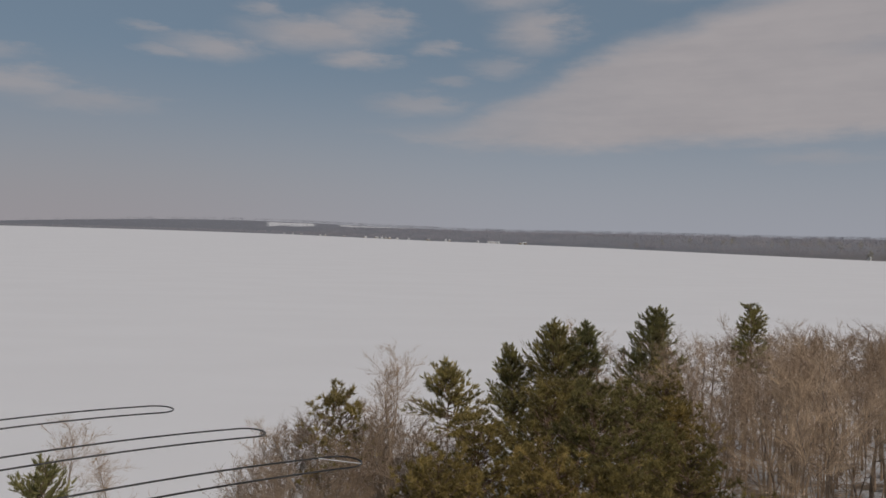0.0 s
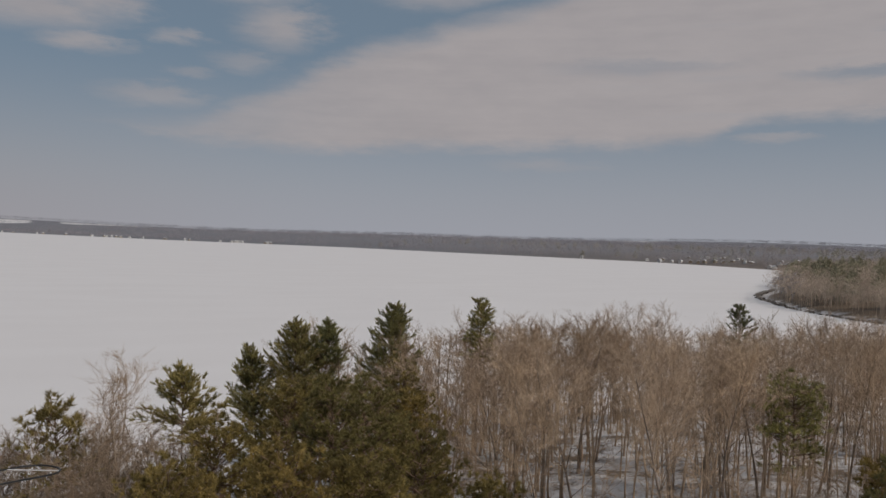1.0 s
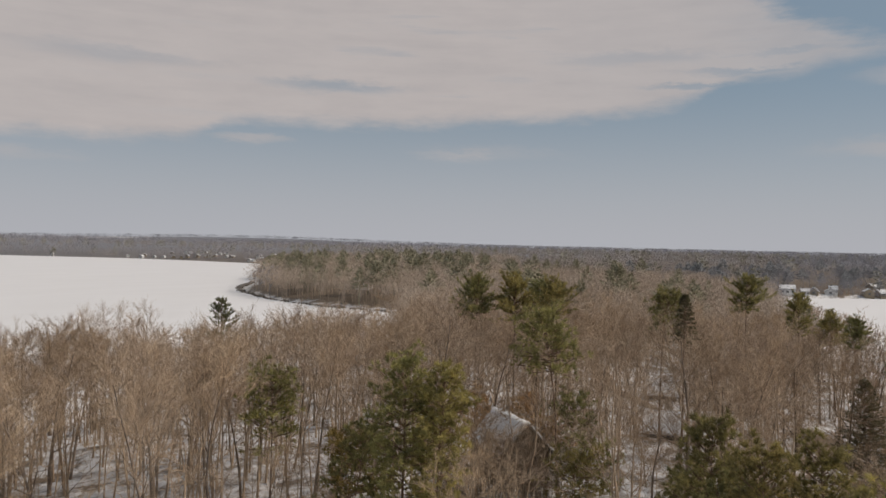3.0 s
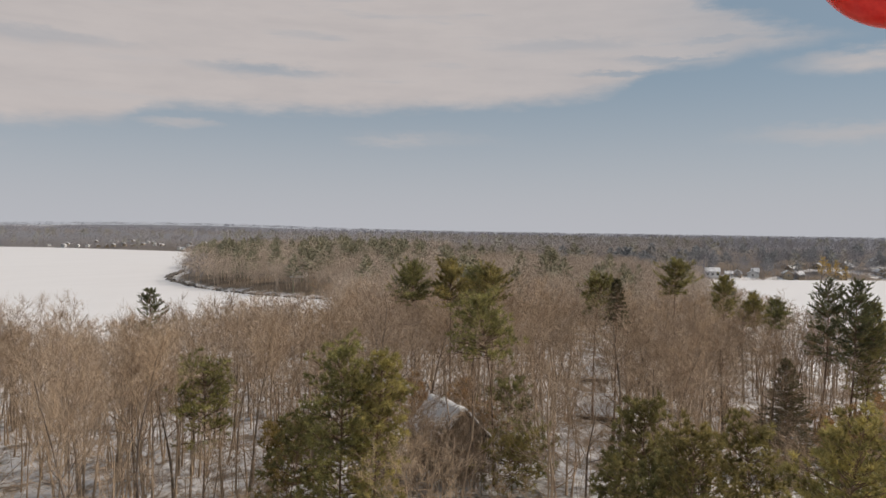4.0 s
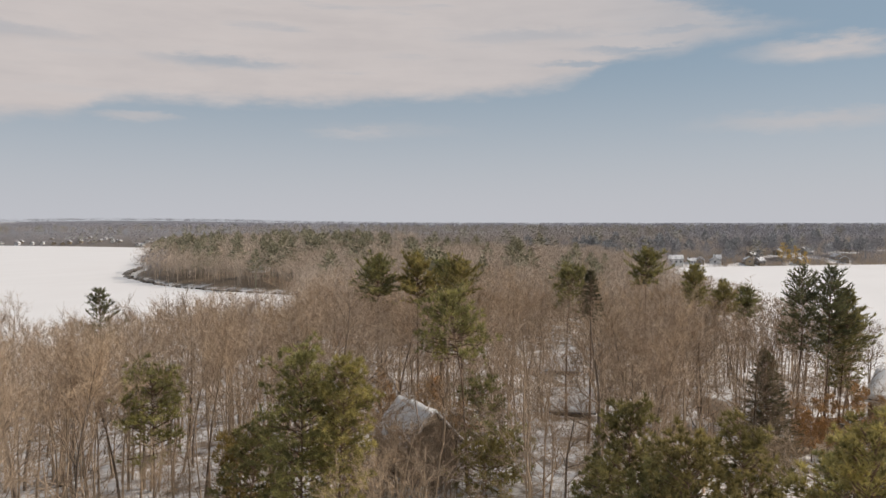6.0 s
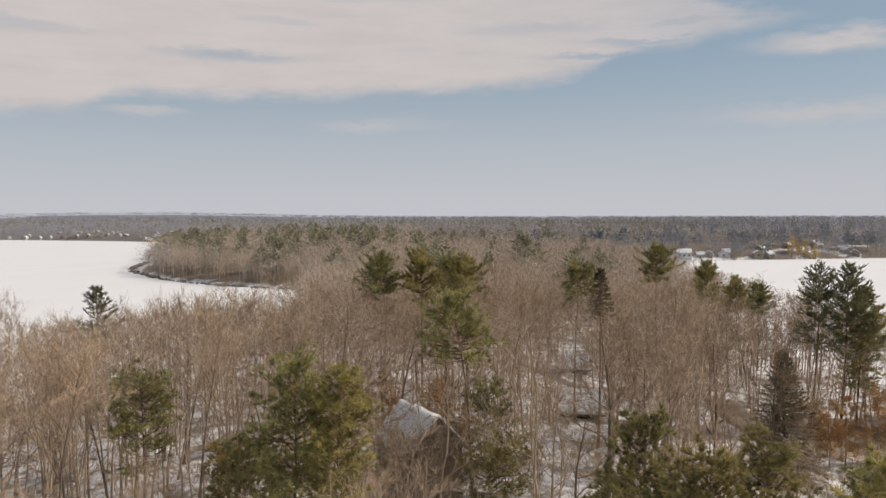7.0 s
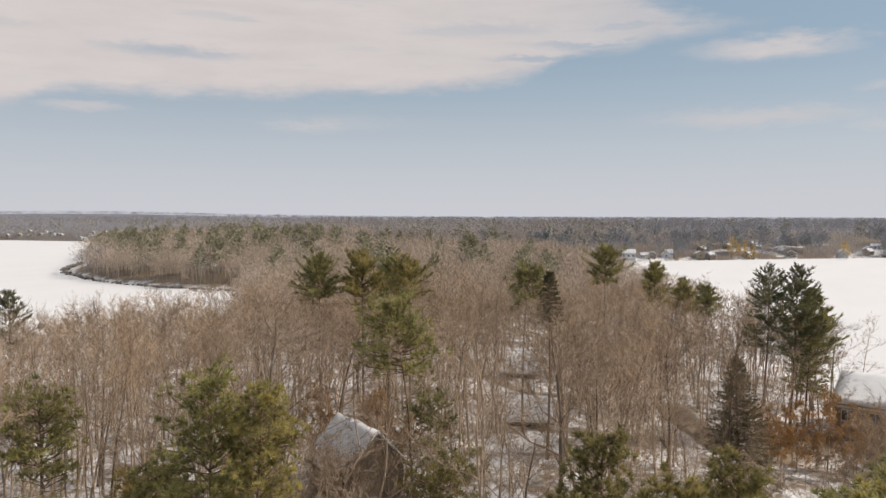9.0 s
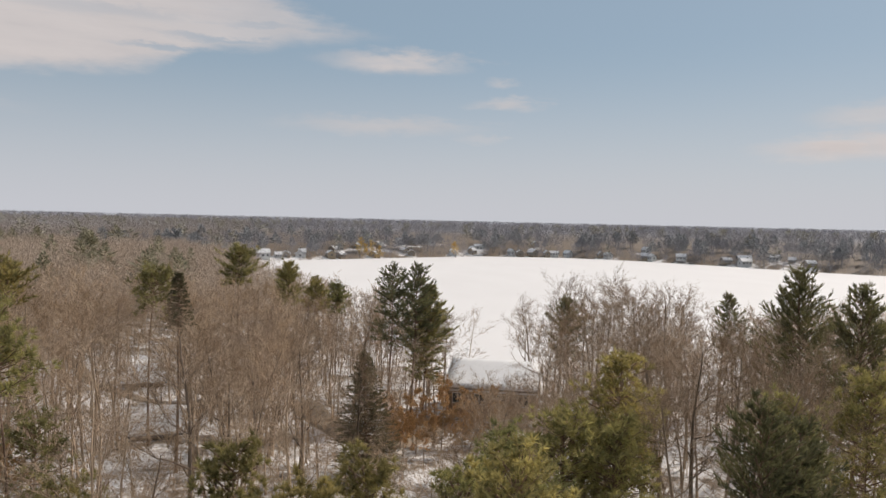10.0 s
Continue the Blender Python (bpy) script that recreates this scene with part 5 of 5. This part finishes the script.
tall = np.array([min(open_height(x, y) - z, 6.2) for x, y, z in Q])
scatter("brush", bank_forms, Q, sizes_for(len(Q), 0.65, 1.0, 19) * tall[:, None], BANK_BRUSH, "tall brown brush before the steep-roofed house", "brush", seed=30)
two_tone_woods(brush_forms, P[keep], sizes_for(int(keep.sum()), 2.4, 5.6, 2), "thin leafless saplings and brush in the snow", 5, "brush", "brush")

def belt(poly, count, out0, out1, seed, b0, b1, reach):
    """Random places along a lake's shore, a few metres inland."""
    r = np.random.default_rng(seed)
    nxt = np.roll(poly, -1, 0)
    seg = np.hypot(*(nxt - poly).T)
    i = r.choice(len(poly), count * 3, p=seg / seg.sum())
    t = r.random(count * 3)[:, None]
    p = poly[i] * (1 - t) + nxt[i] * t
    n_ = np.stack([(nxt - poly)[i][:, 1], -(nxt - poly)[i][:, 0]], 1) / seg[i][:, None]
    o = r.uniform(out0, out1, count * 3)
    for s in (1, -1):
        q = p + n_ * (o * s)[:, None]
        b, d, dist = np.degrees(np.arctan2(q[:, 0], q[:, 1])), inland(q[:, 0], q[:, 1]), np.hypot(q[:, 0], q[:, 1])
        ok = (b > b0) & (b < b1) & (d > out0 * 0.8) & (dist > 380) & (dist < reach)
        if ok.sum() > 10:
            q = q[ok][:count]
            return np.column_stack([q, ground(q[:, 0], q[:, 1])])


F1 = [far_bare(k, 165, 0.0034, 0.30) for k in range(6)]
FM = [far_bare(50 + k, 88, 0.0078, 0.34) for k in range(6)]
G1 = [far_pine(k, 16, 24, 0.013) for k in range(5)]
F2 = [far_bare(20 + k, 46, 0.015, 0.38) for k in range(6)]
G2 = [far_pine(20 + k, 8, 9, 0.028) for k in range(5)]
WILLOWS = [(566, 23, 15.0), (573, 14, 12.0), (601, -50, 13.0), (572, 19, 11.0), (569, 8, 9.5)]
YARDS = [(10 + (x - 10) * u, y * u, 4.0) for x, y in BANK for u in (1.0, 0.99, 0.98)] + [(300, 246, 9.0)] + [(x * u, y * u, 9.0) for x, y, h in WILLOWS for u in (1.0, 0.985)]
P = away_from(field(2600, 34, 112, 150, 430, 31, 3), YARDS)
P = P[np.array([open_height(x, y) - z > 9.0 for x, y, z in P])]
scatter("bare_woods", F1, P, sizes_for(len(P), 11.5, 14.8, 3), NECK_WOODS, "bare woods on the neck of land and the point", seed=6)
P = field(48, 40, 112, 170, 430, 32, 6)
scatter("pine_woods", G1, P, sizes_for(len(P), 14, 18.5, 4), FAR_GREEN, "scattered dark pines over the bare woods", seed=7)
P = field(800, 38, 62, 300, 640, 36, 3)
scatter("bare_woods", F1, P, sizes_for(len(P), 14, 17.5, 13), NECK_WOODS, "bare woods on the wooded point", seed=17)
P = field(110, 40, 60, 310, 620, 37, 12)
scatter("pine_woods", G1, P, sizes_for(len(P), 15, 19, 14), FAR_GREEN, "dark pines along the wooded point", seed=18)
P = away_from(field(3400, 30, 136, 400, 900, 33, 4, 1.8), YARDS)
# the east side takes the bluer haze tint
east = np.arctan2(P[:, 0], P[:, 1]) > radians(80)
for Q, mat, words, seed in ((P[~east], HAZY, "haze-greyed bare woods beyond the neck of land", 5), (P[east], BANK_WOODS, "bare woods behind the bay's houses, tinted blue-grey for haze", 55)):
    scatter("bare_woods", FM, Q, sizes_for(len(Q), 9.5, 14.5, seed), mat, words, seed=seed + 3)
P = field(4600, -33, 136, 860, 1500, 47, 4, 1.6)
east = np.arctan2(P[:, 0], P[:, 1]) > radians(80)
for Q, mat, words, seed in ((P[~east], HAZY, "far haze-greyed bare woods", 25), (P[east], BANK_WOODS, "far bare woods beyond the bay, tinted blue-grey for haze", 56)):
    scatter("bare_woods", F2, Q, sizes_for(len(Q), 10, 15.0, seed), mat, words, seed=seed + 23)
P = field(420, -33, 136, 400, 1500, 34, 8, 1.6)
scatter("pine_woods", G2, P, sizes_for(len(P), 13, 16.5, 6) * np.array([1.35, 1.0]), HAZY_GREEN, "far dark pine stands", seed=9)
for count, r0, r1, mat, seed, words in ((3400, 1400, 2900, BANK_WOODS, 35, "wooded country beyond the lake"), (4600, 2700, 4880, HILL_WOODS, 38, "distant wooded hills, tinted blue for haze")):
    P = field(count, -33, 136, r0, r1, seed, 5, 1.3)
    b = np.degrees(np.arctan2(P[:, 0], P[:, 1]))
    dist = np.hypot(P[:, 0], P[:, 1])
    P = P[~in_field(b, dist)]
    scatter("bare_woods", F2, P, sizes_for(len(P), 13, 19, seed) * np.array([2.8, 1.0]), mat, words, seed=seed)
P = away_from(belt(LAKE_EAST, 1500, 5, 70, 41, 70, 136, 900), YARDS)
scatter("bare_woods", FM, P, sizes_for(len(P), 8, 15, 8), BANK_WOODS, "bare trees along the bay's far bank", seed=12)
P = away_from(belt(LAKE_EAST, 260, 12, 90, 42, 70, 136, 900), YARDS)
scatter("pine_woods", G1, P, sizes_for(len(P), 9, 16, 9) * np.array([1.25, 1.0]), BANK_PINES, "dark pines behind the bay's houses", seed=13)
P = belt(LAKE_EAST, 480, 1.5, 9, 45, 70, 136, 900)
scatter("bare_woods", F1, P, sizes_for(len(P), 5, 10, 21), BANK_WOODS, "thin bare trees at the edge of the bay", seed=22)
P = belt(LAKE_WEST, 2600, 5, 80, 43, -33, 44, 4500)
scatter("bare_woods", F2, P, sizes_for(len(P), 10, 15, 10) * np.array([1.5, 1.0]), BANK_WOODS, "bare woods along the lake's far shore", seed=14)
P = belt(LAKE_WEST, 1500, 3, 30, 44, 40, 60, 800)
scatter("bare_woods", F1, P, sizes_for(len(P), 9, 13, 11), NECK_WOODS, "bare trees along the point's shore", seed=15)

# rocks along the point's shore
r = np.random.default_rng(9)
bm = bmesh.new()
bmesh.ops.create_icosphere(bm, subdivisions=1, radius=1.0)
bmesh.ops.triangulate(bm, faces=bm.faces)
RV = np.array([v.co[:] for v in bm.verts])
RF = np.array([[v.index for v in f.verts] for f in bm.faces])
bm.free()
rocks = [(RV * (1 + 0.28 * np.random.default_rng(k).normal(size=(len(RV), 1))) * np.array([1, 1, 0.7]), RF) for k in range(5)]
pts = []
for (ax, ay), (bx, by) in zip(LAKE_WEST[8:17], LAKE_WEST[9:18]):
    k = int(math.hypot(bx - ax, by - ay) / 0.9)
    t = r.random(k)
    pts.append(np.stack([ax + (bx - ax) * t + r.normal(size=k) * 0.9, ay + (by - ay) * t + r.normal(size=k) * 0.9], 1))
pts = np.concatenate(pts)
P = np.column_stack([pts, np.maximum(ground(pts[:, 0], pts[:, 1]), 0.0)])
s = r.uniform(0.35, 1.1, len(P))
scatter("shore_rocks", rocks, P, np.column_stack([s, s]), ROCK, "dark boulders along the snowy shore", "rocks", seed=11)

# golden willows across the bay
for k, (x, y, h) in enumerate(WILLOWS):
    w = grow_bare(400 + k, h, 1.2, 12, 6, 10, 4, 0.06, 0.12)
    tree_thing("willow_tree", w, (BARK, WILLOW), "round golden-twigged willow on the far bank", "tree", pose(x, y, max(z_at(x, y), 0.4), 0, 0, 0), 4)["group"] = "willows across the bay"
